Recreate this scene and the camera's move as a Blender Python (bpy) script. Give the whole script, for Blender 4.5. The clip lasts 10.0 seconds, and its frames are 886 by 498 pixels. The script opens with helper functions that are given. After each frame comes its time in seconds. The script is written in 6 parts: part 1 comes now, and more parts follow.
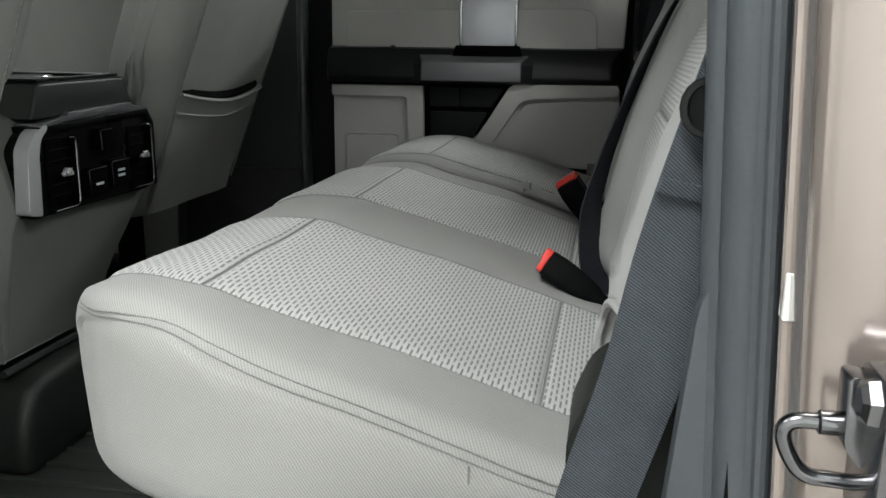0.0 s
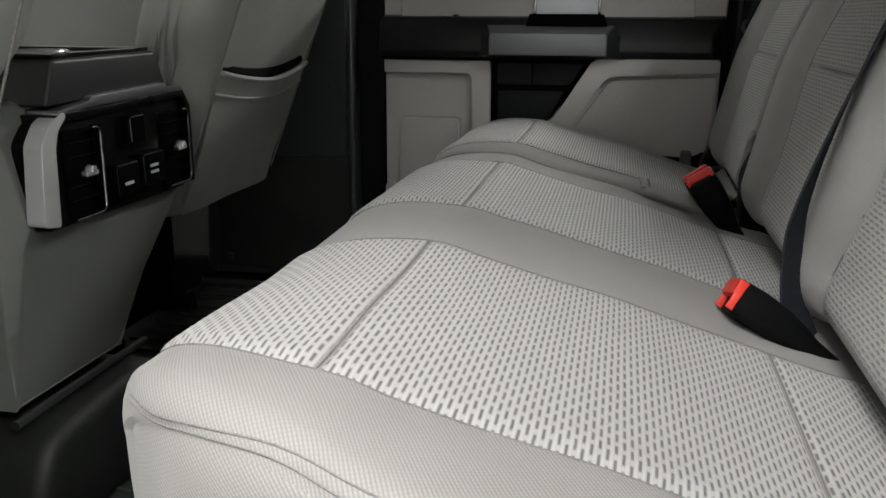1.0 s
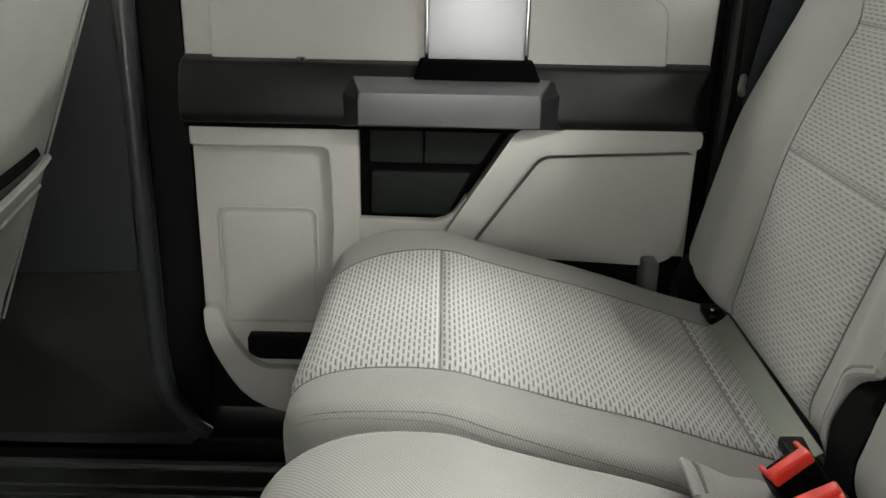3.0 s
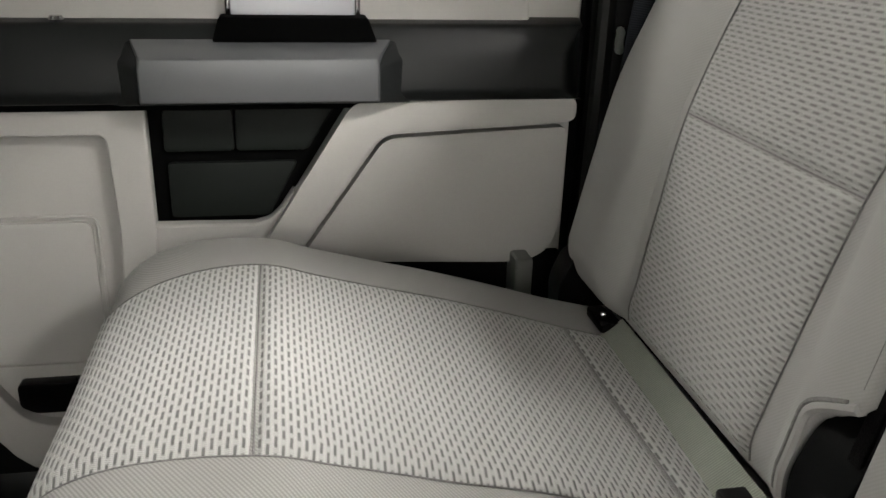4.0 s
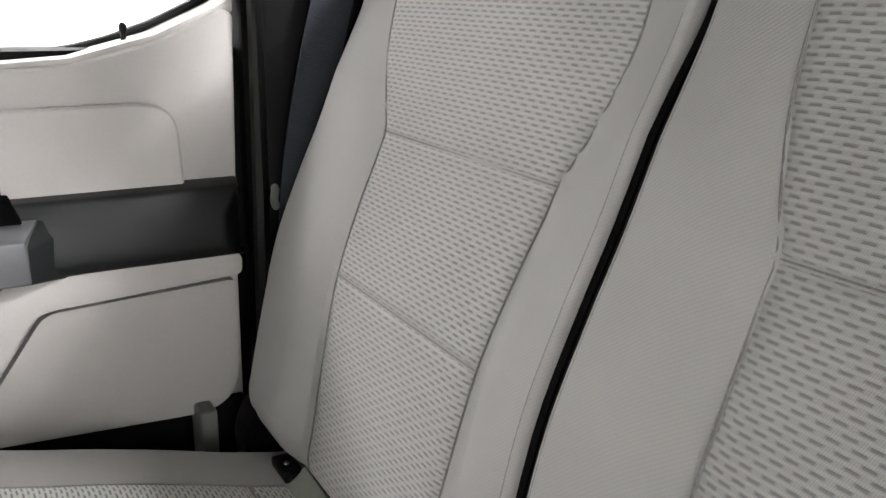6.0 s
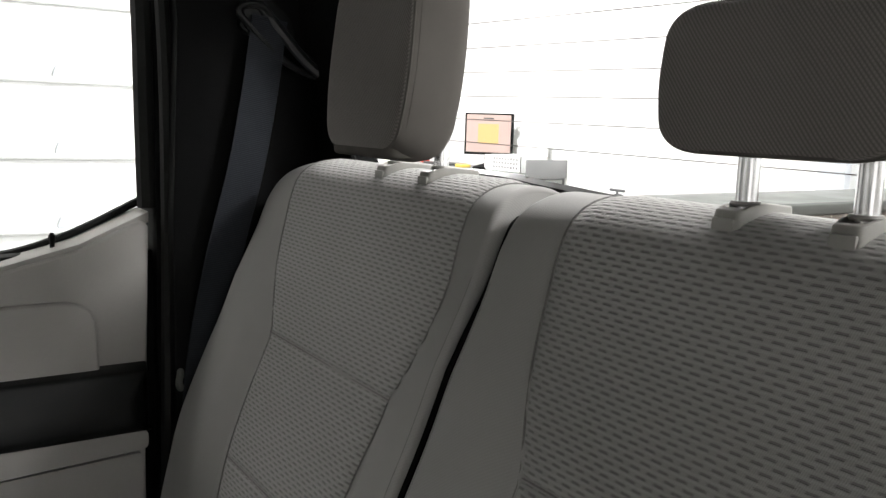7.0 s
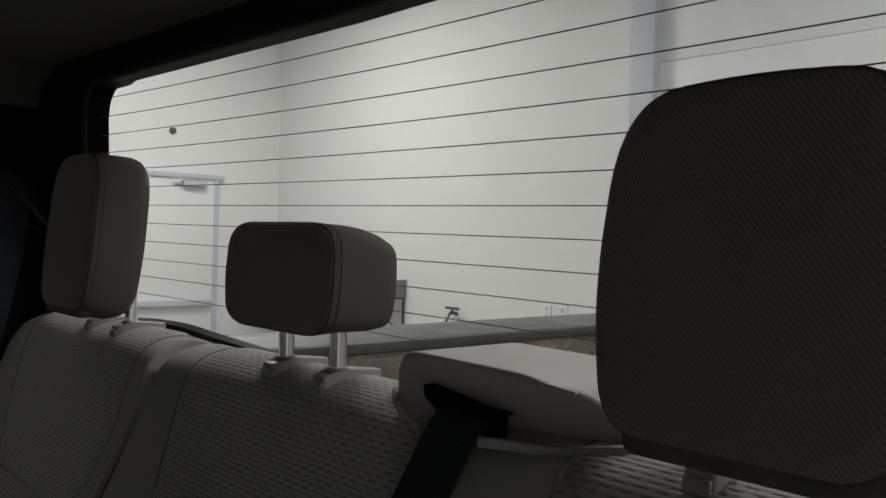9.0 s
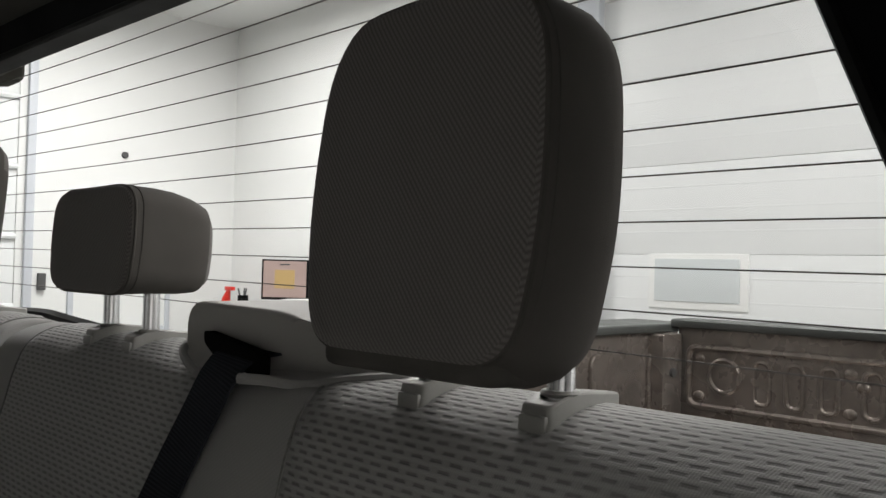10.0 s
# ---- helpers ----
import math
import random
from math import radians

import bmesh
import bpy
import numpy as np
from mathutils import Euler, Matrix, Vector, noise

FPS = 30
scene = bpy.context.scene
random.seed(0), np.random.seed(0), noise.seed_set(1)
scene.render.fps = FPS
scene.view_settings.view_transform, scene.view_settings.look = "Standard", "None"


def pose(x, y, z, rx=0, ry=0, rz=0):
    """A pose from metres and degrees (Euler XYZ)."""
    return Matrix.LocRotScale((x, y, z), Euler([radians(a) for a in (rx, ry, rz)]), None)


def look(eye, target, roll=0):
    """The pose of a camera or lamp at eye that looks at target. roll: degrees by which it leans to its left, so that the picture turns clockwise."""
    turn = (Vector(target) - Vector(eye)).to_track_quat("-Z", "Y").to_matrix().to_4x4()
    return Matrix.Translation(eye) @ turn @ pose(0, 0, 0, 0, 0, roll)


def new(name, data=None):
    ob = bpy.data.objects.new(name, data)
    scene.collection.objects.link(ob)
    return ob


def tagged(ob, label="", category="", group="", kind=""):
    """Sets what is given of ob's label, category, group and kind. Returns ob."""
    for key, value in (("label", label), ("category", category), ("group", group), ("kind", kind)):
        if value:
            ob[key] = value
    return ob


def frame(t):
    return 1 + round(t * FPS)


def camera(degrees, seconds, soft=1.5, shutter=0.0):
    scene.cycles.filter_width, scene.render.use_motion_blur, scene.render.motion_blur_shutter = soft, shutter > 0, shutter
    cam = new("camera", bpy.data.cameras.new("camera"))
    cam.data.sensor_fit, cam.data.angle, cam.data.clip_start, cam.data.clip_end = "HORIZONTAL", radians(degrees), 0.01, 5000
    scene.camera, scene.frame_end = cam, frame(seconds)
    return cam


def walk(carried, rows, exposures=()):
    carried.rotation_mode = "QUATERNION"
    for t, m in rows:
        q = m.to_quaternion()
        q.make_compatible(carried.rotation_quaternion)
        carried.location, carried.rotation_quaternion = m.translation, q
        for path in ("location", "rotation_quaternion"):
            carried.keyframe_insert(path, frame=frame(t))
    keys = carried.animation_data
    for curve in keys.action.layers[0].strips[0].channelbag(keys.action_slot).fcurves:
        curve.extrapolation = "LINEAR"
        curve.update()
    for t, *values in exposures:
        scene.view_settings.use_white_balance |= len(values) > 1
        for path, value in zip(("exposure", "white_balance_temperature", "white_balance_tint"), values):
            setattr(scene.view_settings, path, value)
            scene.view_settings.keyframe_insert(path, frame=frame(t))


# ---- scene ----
cam = camera(54.3, 10.0)
PATH = [
    (0, (0.346, -1.262, 0.671), (-0.021, 0.648, 0.206), 0.6),
    (0.5, (0.227, -1.159, 0.657), (-0.161, 0.742, 0.173), 0.6),
    (1, (0.167, -1.027, 0.656), (-0.216, 0.867, 0.139), 0.3),
    (1.5, (0.101, -0.844, 0.674), (-0.251, 1.041, 0.106), -0.2),
    (2, (0.015, -0.658, 0.735), (-0.227, 1.227, 0.111), 0.3),
    (3.3, (0.007, -0.256, 0.828), (0.096, 1.61, 0.115), 1.6),
    (3.5, (0.009, -0.202, 0.82), (0.158, 1.655, 0.094), 1.8),
    (4, (0.036, -0.115, 0.763), (0.386, 1.718, 0.045), 1.5),
    (4.5, (0.057, -0.076, 0.74), (0.613, 1.706, 0.022), 1.3),
    (5, (0.072, -0.065, 0.762), (0.815, 1.647, 0.043), 1.6),
    (5.5, (0.077, -0.081, 0.805), (0.945, 1.578, 0.103), 1.7),
    (6, (0.08, -0.144, 0.872), (1.042, 1.514, 0.3), 1.1),
    (6.2, (0.088, -0.174, 0.893), (1.07, 1.499, 0.407), 1.2),
    (7.3, (0.077, -0.365, 1.022), (1.197, 1.274, 0.78), 2.0),
    (7.5, (0.081, -0.397, 1.035), (1.22, 1.235, 0.839), 1.9),
    (8, (0.093, -0.478, 1.051), (1.297, 1.116, 0.957), 1.9),
    (8.5, (0.108, -0.567, 1.06), (1.38, 0.975, 1.004), 1.8),
    (9, (0.122, -0.642, 1.058), (1.456, 0.848, 1.035), 1.6),
    (9.5, (0.157, -0.7, 1.038), (1.533, 0.752, 1.056), 1.5),
    (10, (0.209, -0.749, 1.004), (1.596, 0.691, 1.052), 1.4),
]
walk(cam, [(t, look(eye, target, roll)) for t, eye, target, roll in PATH], [(0, 0.42, 6200, 4), (0.5, 0.5, 6350, 7), (1.0, 0.5, 6400, 9), (1.5, 0.68, 6500, 8), (2.0, 1.3, 6600, 3), (3.5, 1.95, 6650, 8), (4.0, 1.94, 6650, 10), (4.5, 2.16, 6600, 11), (5.5, 2.56, 6400, 14), (6.2, 2.32, 6350, 15), (7.3, -0.10, 6450, 10), (8.0, -0.98, 6450, 10), (9.0, -1.50, 6450, 10), (9.5, -1.42, 6500, 10), (10, -0.70, 6450, 11)])

# ---- world, lights, exposure ----
world = bpy.data.worlds.new("world")
scene.world = world
world.use_nodes = True
world.node_tree.nodes["Background"].inputs[0].default_value = (0.9, 0.95, 1.0, 1)
world.node_tree.nodes["Background"].inputs[1].default_value = 0.05

GROUND = -0.62          # garage floor below the cab floor
CEIL = 3.6
WALL_X, WALL_Y = 5.16, 7.75


def area(name, eye, target, sx, sy, watts, colour=(1, 0.98, 0.95)):
    d = bpy.data.lights.new(name, "AREA")
    d.shape, d.size, d.size_y, d.energy, d.color = "RECTANGLE", sx, sy, watts, colour
    ob = new(name, d)
    ob.matrix_world = look(eye, target)
    return ob


WATTS = {(-3.0, -2.6): 26, (-3.0, 3.4): 26, (0.4, 3.6): 17, (3.1, 5.5): 225, (2.6, 1.0): 125, (3.0, -2.9): 195, (-0.3, -2.7): 120}
for (lx, ly), watts in WATTS.items():
    area("lamp_light", (lx, ly, CEIL - 0.16), (lx, ly, 0), 1.2, 1.2, watts)


# ---- materials ----
class Mat:
    """A small builder for node materials."""

    def __init__(self, name, base=(0.5, 0.5, 0.5), rough=0.6, metal=0.0):
        self.m = bpy.data.materials.new(name)
        self.m.use_nodes = True
        self.t = self.m.node_tree
        self.b = self.t.nodes["Principled BSDF"]
        self.b.inputs["Base Color"].default_value = (*base, 1)
        self.b.inputs["Roughness"].default_value = rough
        self.b.inputs["Metallic"].default_value = metal

    def node(self, kind, **props):
        n = self.t.nodes.new(kind)
        for k, v in props.items():
            if k == "operation":
                n.operation = v
            elif k == "data_type":
                n.data_type = v
            elif k == "wave_type":
                n.wave_type = v
            elif k == "bands_direction":
                n.bands_direction = v
        return n

    def put(self, socket, value):
        if hasattr(value, "is_output"):
            self.t.links.new(value, socket)
        elif value is not None:
            socket.default_value = value

    def math(self, op, a, b=None, c=None):
        n = self.node("ShaderNodeMath", operation=op)
        for s, v in zip(n.inputs, (a, b, c)):
            self.put(s, v)
        return n.outputs[0]

    def coords(self, kind="Object"):
        return self.node("ShaderNodeTexCoord").outputs[kind]

    def xyz(self, vec):
        n = self.node("ShaderNodeSeparateXYZ")
        self.put(n.inputs[0], vec)
        return n.outputs

    def noise(self, scale, detail=3.0, vec=None, rough=0.55):
        n = self.node("ShaderNodeTexNoise")
        self.put(n.inputs["Vector"], vec if vec is not None else self.coords())
        n.inputs["Scale"].default_value, n.inputs["Detail"].default_value, n.inputs["Roughness"].default_value = scale, detail, rough
        return n.outputs[0]

    def mix(self, f, a, b):
        n = self.node("ShaderNodeMix", data_type="RGBA")
        self.put(n.inputs[0], f)
        for s, v in ((n.inputs[6], a), (n.inputs[7], b)):
            self.put(s, (*v, 1) if isinstance(v, tuple) else v)
        return n.outputs[2]

    def ramp(self, v, lo, hi, a=0.0, b=1.0):
        n = self.node("ShaderNodeMapRange")
        for s, x in zip(n.inputs, (v, lo, hi, a, b)):
            self.put(s, x)
        return n.outputs[0]

    def bump(self, h, strength=0.3, dist=0.001, under=None):
        n = self.node("ShaderNodeBump")
        n.inputs["Strength"].default_value, n.inputs["Distance"].default_value = strength, dist
        self.put(n.inputs["Height"], h)
        if under is not None:
            self.put(n.inputs["Normal"], under)
        self.put(self.b.inputs["Normal"], n.outputs[0])
        return n.outputs[0]

    def base(self, v):
        self.put(self.b.inputs["Base Color"], v)
        return self

    def rough(self, v):
        self.put(self.b.inputs["Roughness"], v)
        return self


def varied(name, a, b, scale=6.0, fine=180.0, rough=(0.5, 0.65), bump=0.15, dist=0.0006, metal=0.0, spec=None):
    """A surface with broad mottling and a fine grain."""
    m = Mat(name, a, rough[0], metal)
    broad, grain = m.noise(scale, 4), m.noise(fine, 2)
    m.base(m.mix(m.ramp(m.math("ADD", m.math("MULTIPLY", broad, 0.75), m.math("MULTIPLY", grain, 0.25)), 0.3, 0.7), a, b))
    m.rough(m.ramp(broad, 0.3, 0.7, rough[0], rough[1]))
    if bump:
        m.bump(grain, bump, dist)
    if spec is not None:
        m.b.inputs["Specular IOR Level"].default_value = spec
    return m.m


def twill(name, a, b, deep=1.0, along=1750.0, over=1900.0, broken=0.45, ca=2010.0, co=1710.0):
    """Plain seat cloth: a fine diagonal rib broken into short stitches."""
    m = Mat(name, a, 0.92)
    m.b.inputs["Specular IOR Level"].default_value = 0.15
    m.b.inputs["Sheen Weight"].default_value = 0.12
    o = m.xyz(m.coords("UV"))
    wob = m.math("MULTIPLY", m.math("SUBTRACT", m.noise(35.0, 2), 0.5), 0.7)
    d = m.math("ADD", m.math("ADD", m.math("MULTIPLY", o[0], along), m.math("MULTIPLY", o[1], over)), wob)
    rib = m.math("MULTIPLY_ADD", m.math("SINE", d), 0.5, 0.5)
    c = m.math("SUBTRACT", m.math("MULTIPLY", o[0], ca), m.math("MULTIPLY", o[1], co))
    cross = m.math("MULTIPLY_ADD", m.math("SINE", c), 0.5, 0.5)
    w = m.math("MULTIPLY", m.math("POWER", rib, 0.8), m.math("MULTIPLY_ADD", cross, broken, 1 - broken))
    broad = m.noise(5.0, 5)
    fine = m.noise(900.0, 2)
    f = m.math("ADD", m.math("MULTIPLY", w, 0.62 * deep), m.math("ADD", m.math("MULTIPLY", broad, 0.34), m.math("MULTIPLY", fine, 0.16)))
    m.base(m.mix(m.ramp(f, 0.12, 0.72), b, a))
    m.bump(m.math("MULTIPLY_ADD", fine, 0.25, w), 0.5 * deep, 0.0006)
    return m.m


def dashed(name, light, dark, run=0.275):
    """Seat insert cloth: a light knit with rows of short dark slits, staggered by half."""
    m = Mat(name, light, 0.9)
    m.b.inputs["Specular IOR Level"].default_value = 0.2
    m.b.inputs["Sheen Weight"].default_value = 0.15
    o = m.xyz(m.coords("UV"))
    wob = m.math("MULTIPLY", m.math("SUBTRACT", m.noise(60.0, 2), 0.5), 0.0010)
    row = m.math("DIVIDE", m.math("ADD", o[1], wob), 0.0045)
    odd = m.math("MODULO", m.math("FLOOR", m.math("ADD", row, 400.0)), 2.0)
    u = m.math("FRACT", m.math("ADD", m.math("MULTIPLY_ADD", odd, 0.5, m.math("DIVIDE", o[0], 0.0143)), 100.0))
    v = m.math("FRACT", m.math("ADD", row, 400.0))
    du = m.math("ABSOLUTE", m.math("SUBTRACT", u, 0.5))
    dv = m.math("ABSOLUTE", m.math("SUBTRACT", v, 0.5))
    ends = m.ramp(m.math("ADD", du, m.math("MULTIPLY", m.math("SUBTRACT", m.noise(420.0, 2), 0.5), 0.12)), run - 0.09, run + 0.05, 1.0, 0.0)
    mask = m.math("MULTIPLY", ends, m.ramp(dv, 0.10, 0.27, 1.0, 0.0))
    thread = m.math("MULTIPLY_ADD", m.math("SINE", m.math("MULTIPLY_ADD", o[1], 1300.0, m.math("MULTIPLY", o[0], 4200.0))), 0.5, 0.5)
    fuzz = m.noise(1300.0, 2)
    tuft = m.math("ADD", m.math("MULTIPLY", m.ramp(dv, 0.22, 0.48, 0.0, 1.0), 0.34), m.math("ADD", m.math("MULTIPLY", thread, 0.26), m.math("MULTIPLY", fuzz, 0.5)))
    pale = m.mix(m.math("MULTIPLY_ADD", m.noise(7.0, 4), 0.3, tuft), tuple(c * 0.68 for c in light), tuple(c * 1.06 for c in light))
    m.base(m.mix(m.math("MULTIPLY", mask, m.ramp(m.noise(90.0, 2), 0.25, 0.75, 0.78, 1.0)), pale, dark))
    m.bump(m.math("SUBTRACT", m.math("MULTIPLY", tuft, 0.5), mask), 0.6, 0.0012)
    return m.m


def ribbed(name, a, b, freq, slant=0.0):
    """Woven belt webbing: ribs across its length, by UV, upright or slanted."""
    m = Mat(name, a, 0.85)
    m.b.inputs["Specular IOR Level"].default_value = 0.15
    o = m.xyz(m.coords("UV"))
    rib = m.math("MULTIPLY_ADD", m.math("SINE", m.math("MULTIPLY_ADD", o[0], slant, m.math("MULTIPLY", o[1], freq))), 0.5, 0.5)
    m.base(m.mix(m.ramp(m.math("ADD", m.math("MULTIPLY", rib, 0.6), m.math("MULTIPLY", m.noise(30, 3), 0.4)), 0.2, 0.8), b, a))
    m.bump(rib, 0.5, 0.0006)
    return m.m


M_TWILL = twill("seat_twill", (0.355, 0.347, 0.335), (0.195, 0.190, 0.183), 0.60, 1500.0, 2150.0, 0.35, 2250.0, 1450.0)
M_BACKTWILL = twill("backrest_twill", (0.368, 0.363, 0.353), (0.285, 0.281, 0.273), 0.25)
M_DASH = dashed("seat_knit", (0.44, 0.437, 0.425), (0.118, 0.117, 0.114), 0.34)
M_DASHBACK = dashed("backrest_knit", (0.378, 0.375, 0.363), (0.196, 0.194, 0.188), 0.30)
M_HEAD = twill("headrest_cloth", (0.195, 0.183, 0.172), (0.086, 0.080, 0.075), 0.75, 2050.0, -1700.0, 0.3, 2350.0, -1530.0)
# plain headrest cloth, darkened so that its colour carries the sides' shade
M_HEADSIDE = varied("shaded_headrest_cloth", (0.112, 0.105, 0.097), (0.088, 0.082, 0.076), 9, 1500, (0.88, 0.97), 0.4, 0.0004, spec=0.1)
M_VINYL = varied("grey_vinyl", (0.315, 0.322, 0.30), (0.265, 0.270, 0.252), 5, 400, (0.5, 0.62), 0.25, 0.0004)
# the seats' grey vinyl again, darkened to hold the console's shade
M_CONSOLE = varied("dark_shaded_grey_vinyl", (0.120, 0.127, 0.116), (0.098, 0.104, 0.095), 5, 400, (0.5, 0.62), 0.25, 0.0004)
M_TRIM = varied("beige_plastic", (0.38, 0.37, 0.35), (0.335, 0.326, 0.31), 4, 500, (0.5, 0.6), 0.25, 0.0003)
M_SEAM = varied("seam_thread", (0.26, 0.257, 0.25), (0.15, 0.148, 0.144), 400, 1900, (0.85, 1.0), 0.2, 0.0003, spec=0.1)
M_WELT = varied("headrest_welt", (0.10, 0.095, 0.087), (0.07, 0.067, 0.061), 40, 900, (0.9, 1.0), 0.2, 0.0003, spec=0.05)
M_GUIDE = varied("grey_guide_plastic", (0.29, 0.286, 0.268), (0.25, 0.246, 0.23), 8, 600, (0.4, 0.5), 0.2, 0.0003)
M_RAIL = varied("worn_rail_plastic", (0.062, 0.066, 0.062), (0.045, 0.048, 0.045), 9, 300, (0.4, 0.55), 0.2, 0.0004)
M_BLACK = varied("black_plastic", (0.003, 0.0032, 0.0034), (0.006, 0.0062, 0.0065), 6, 600, (0.45, 0.58), 0.15, 0.0002, spec=0.06)
M_GLOSSBLACK = varied("gloss_black_plastic", (0.002, 0.002, 0.0022), (0.004, 0.004, 0.0042), 8, 300, (0.25, 0.35), 0.03, 0.0001, spec=0.12)
M_DGREY = varied("dark_grey_plastic", (0.0078, 0.0086, 0.0088), (0.0115, 0.0125, 0.0127), 6, 900, (0.28, 0.36), 0.45, 0.0004, spec=0.2)
M_PULL = varied("grey_metallic_plastic", (0.090, 0.093, 0.099), (0.11, 0.113, 0.119), 6, 700, (0.3, 0.38), 0.1, 0.0002, 0.5)
M_PILLAR = varied("grey_pillar_plastic", (0.019, 0.0212, 0.0232), (0.0225, 0.0247, 0.027), 6, 600, (0.28, 0.34), 0.12, 0.0003, spec=0.45)
M_FOOT = varied("worn_black_rubber_cover", (0.007, 0.0083, 0.0073), (0.012, 0.0138, 0.0122), 7, 300, (0.5, 0.65), 0.3, 0.0006, spec=0.3)
M_PLATE = varied("dark_green_grey_plate", (0.012, 0.0138, 0.0132), (0.017, 0.019, 0.0182), 8, 500, (0.42, 0.5), 0.2, 0.0003, spec=0.3)
M_SWITCH = varied("near_black_green_plate", (0.0052, 0.0068, 0.0060), (0.0078, 0.0096, 0.0086), 8, 500, (0.5, 0.6), 0.3, 0.0003, spec=0.12)
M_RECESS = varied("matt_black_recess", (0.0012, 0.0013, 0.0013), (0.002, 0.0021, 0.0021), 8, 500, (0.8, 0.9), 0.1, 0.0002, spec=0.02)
M_MAT = varied("ribbed_mat_rubber", (0.019, 0.0225, 0.0195), (0.028, 0.032, 0.028), 7, 260, (0.38, 0.5), 0.3, 0.0006, spec=0.45)
M_WIRE = varied("printed_wire", (0.10, 0.095, 0.09), (0.14, 0.133, 0.126), 30, 300, (0.6, 0.7), 0.0)
M_DARKCHROME = Mat("dark_chrome", (0.20, 0.20, 0.21), 0.18, 1.0).m
M_SILVER = varied("silver_paint", (0.50, 0.51, 0.54), (0.44, 0.45, 0.48), 6, 900, (0.32, 0.4), 0.08, 0.0002, 0.3)
M_CHROME = Mat("chrome", (0.34, 0.34, 0.355), 0.14, 1.0).m
M_POST = Mat("bright_chrome", (0.95, 0.95, 0.97), 0.22, 0.8).m
M_SATIN = varied("satin_grey_paint", (0.62, 0.625, 0.64), (0.67, 0.675, 0.69), 6, 900, (0.2, 0.26), 0.05, 0.0002, 0.5)
M_RED = varied("red_plastic", (0.75, 0.035, 0.02), (0.62, 0.025, 0.015), 20, 600, (0.35, 0.45), 0.1, 0.0002)
M_BELT = ribbed("belt_webbing", (0.034, 0.038, 0.046), (0.018, 0.02, 0.025), 2600.0)
M_BELTGREY = ribbed("grey_belt_webbing", (0.098, 0.109, 0.126), (0.034, 0.038, 0.046), 3700.0, 1700.0)
M_BELTBEIGE = ribbed("beige_belt_webbing", (0.27, 0.285, 0.25), (0.20, 0.215, 0.185), 2600.0)
M_RUBBER = varied("rubber", (0.008, 0.0086, 0.0084), (0.015, 0.0158, 0.0152), 9, 300, (0.5, 0.7), 0.3, 0.0006, spec=0.2)
M_SEAL = varied("seal_rubber", (0.07, 0.078, 0.088), (0.045, 0.05, 0.056), 9, 400, (0.35, 0.5), 0.2, 0.0004)
M_PAINT = varied("bronze_car_paint", (0.43, 0.362, 0.33), (0.385, 0.325, 0.295), 3, 2500, (0.18, 0.25), 0.03, 0.0001, 0.6)
M_PAINT.node_tree.nodes["Principled BSDF"].inputs["Coat Weight"].default_value = 1.0
M_PAINT.node_tree.nodes["Principled BSDF"].inputs["Coat Roughness"].default_value = 0.06
M_BEDPAINT = varied("dusty_bronze_bed_paint", (0.27, 0.23, 0.203), (0.125, 0.106, 0.094), 14, 260, (0.2, 0.38), 0.15, 0.0004, 0.55)
M_LINER = varied("headliner_felt", (0.085, 0.085, 0.075), (0.065, 0.065, 0.057), 6, 700, (0.9, 1.0), 0.4, 0.0005)
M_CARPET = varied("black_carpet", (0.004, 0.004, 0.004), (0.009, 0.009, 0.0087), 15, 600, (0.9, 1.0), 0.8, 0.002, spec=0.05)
M_WALL = varied("white_wall_paint", (0.74, 0.74, 0.73), (0.70, 0.705, 0.695), 0.9, 60, (0.6, 0.75), 0.1, 0.001)
M_PANEL = varied("white_door_panel", (0.73, 0.74, 0.74), (0.69, 0.70, 0.705), 1.2, 120, (0.4, 0.5), 0.1, 0.0006)
M_BEAM = varied("grey_jamb_paint", (0.52, 0.54, 0.58), (0.47, 0.49, 0.53), 2, 90, (0.4, 0.55), 0.1, 0.0006)
M_CONCRETE = varied("garage_concrete", (0.36, 0.35, 0.33), (0.26, 0.255, 0.245), 1.1, 45, (0.45, 0.7), 0.2, 0.002)
M_GREYPANE = varied("frosted_pane", (0.60, 0.63, 0.64), (0.55, 0.58, 0.59), 3, 100, (0.2, 0.3), 0.03, 0.0004)
M_STEEL = varied("dark_grey_steel", (0.07, 0.07, 0.072), (0.1, 0.1, 0.1), 12, 300, (0.4, 0.55), 0.1, 0.0004, 0.4)
M_SHELF = varied("grey_shelf_board", (0.22, 0.22, 0.225), (0.17, 0.17, 0.175), 8, 200, (0.5, 0.6), 0.1, 0.0004)
M_SCREEN = Mat("lit_screen", (0.28, 0.2, 0.18), 0.3)
M_SCREEN.b.inputs["Emission Color"].default_value = (0.75, 0.60, 0.55, 1)
M_SCREEN.b.inputs["Emission Strength"].default_value = 0.22
M_SCREEN = M_SCREEN.m
M_SCREEN2 = Mat("lit_screen_yellow", (0.35, 0.24, 0.1), 0.3)
M_SCREEN2.b.inputs["Emission Color"].default_value = (0.75, 0.52, 0.25, 1)
M_SCREEN2.b.inputs["Emission Strength"].default_value = 0.22
M_SCREEN2 = M_SCREEN2.m
M_TEAL = varied("teal_plastic_bag", (0.18, 0.42, 0.45), (0.5, 0.62, 0.62), 25, 200, (0.3, 0.5), 0.4, 0.003)
M_GREEN = varied("green_plastic", (0.1, 0.4, 0.25), (0.2, 0.5, 0.35), 25, 200, (0.3, 0.5), 0.3, 0.002)
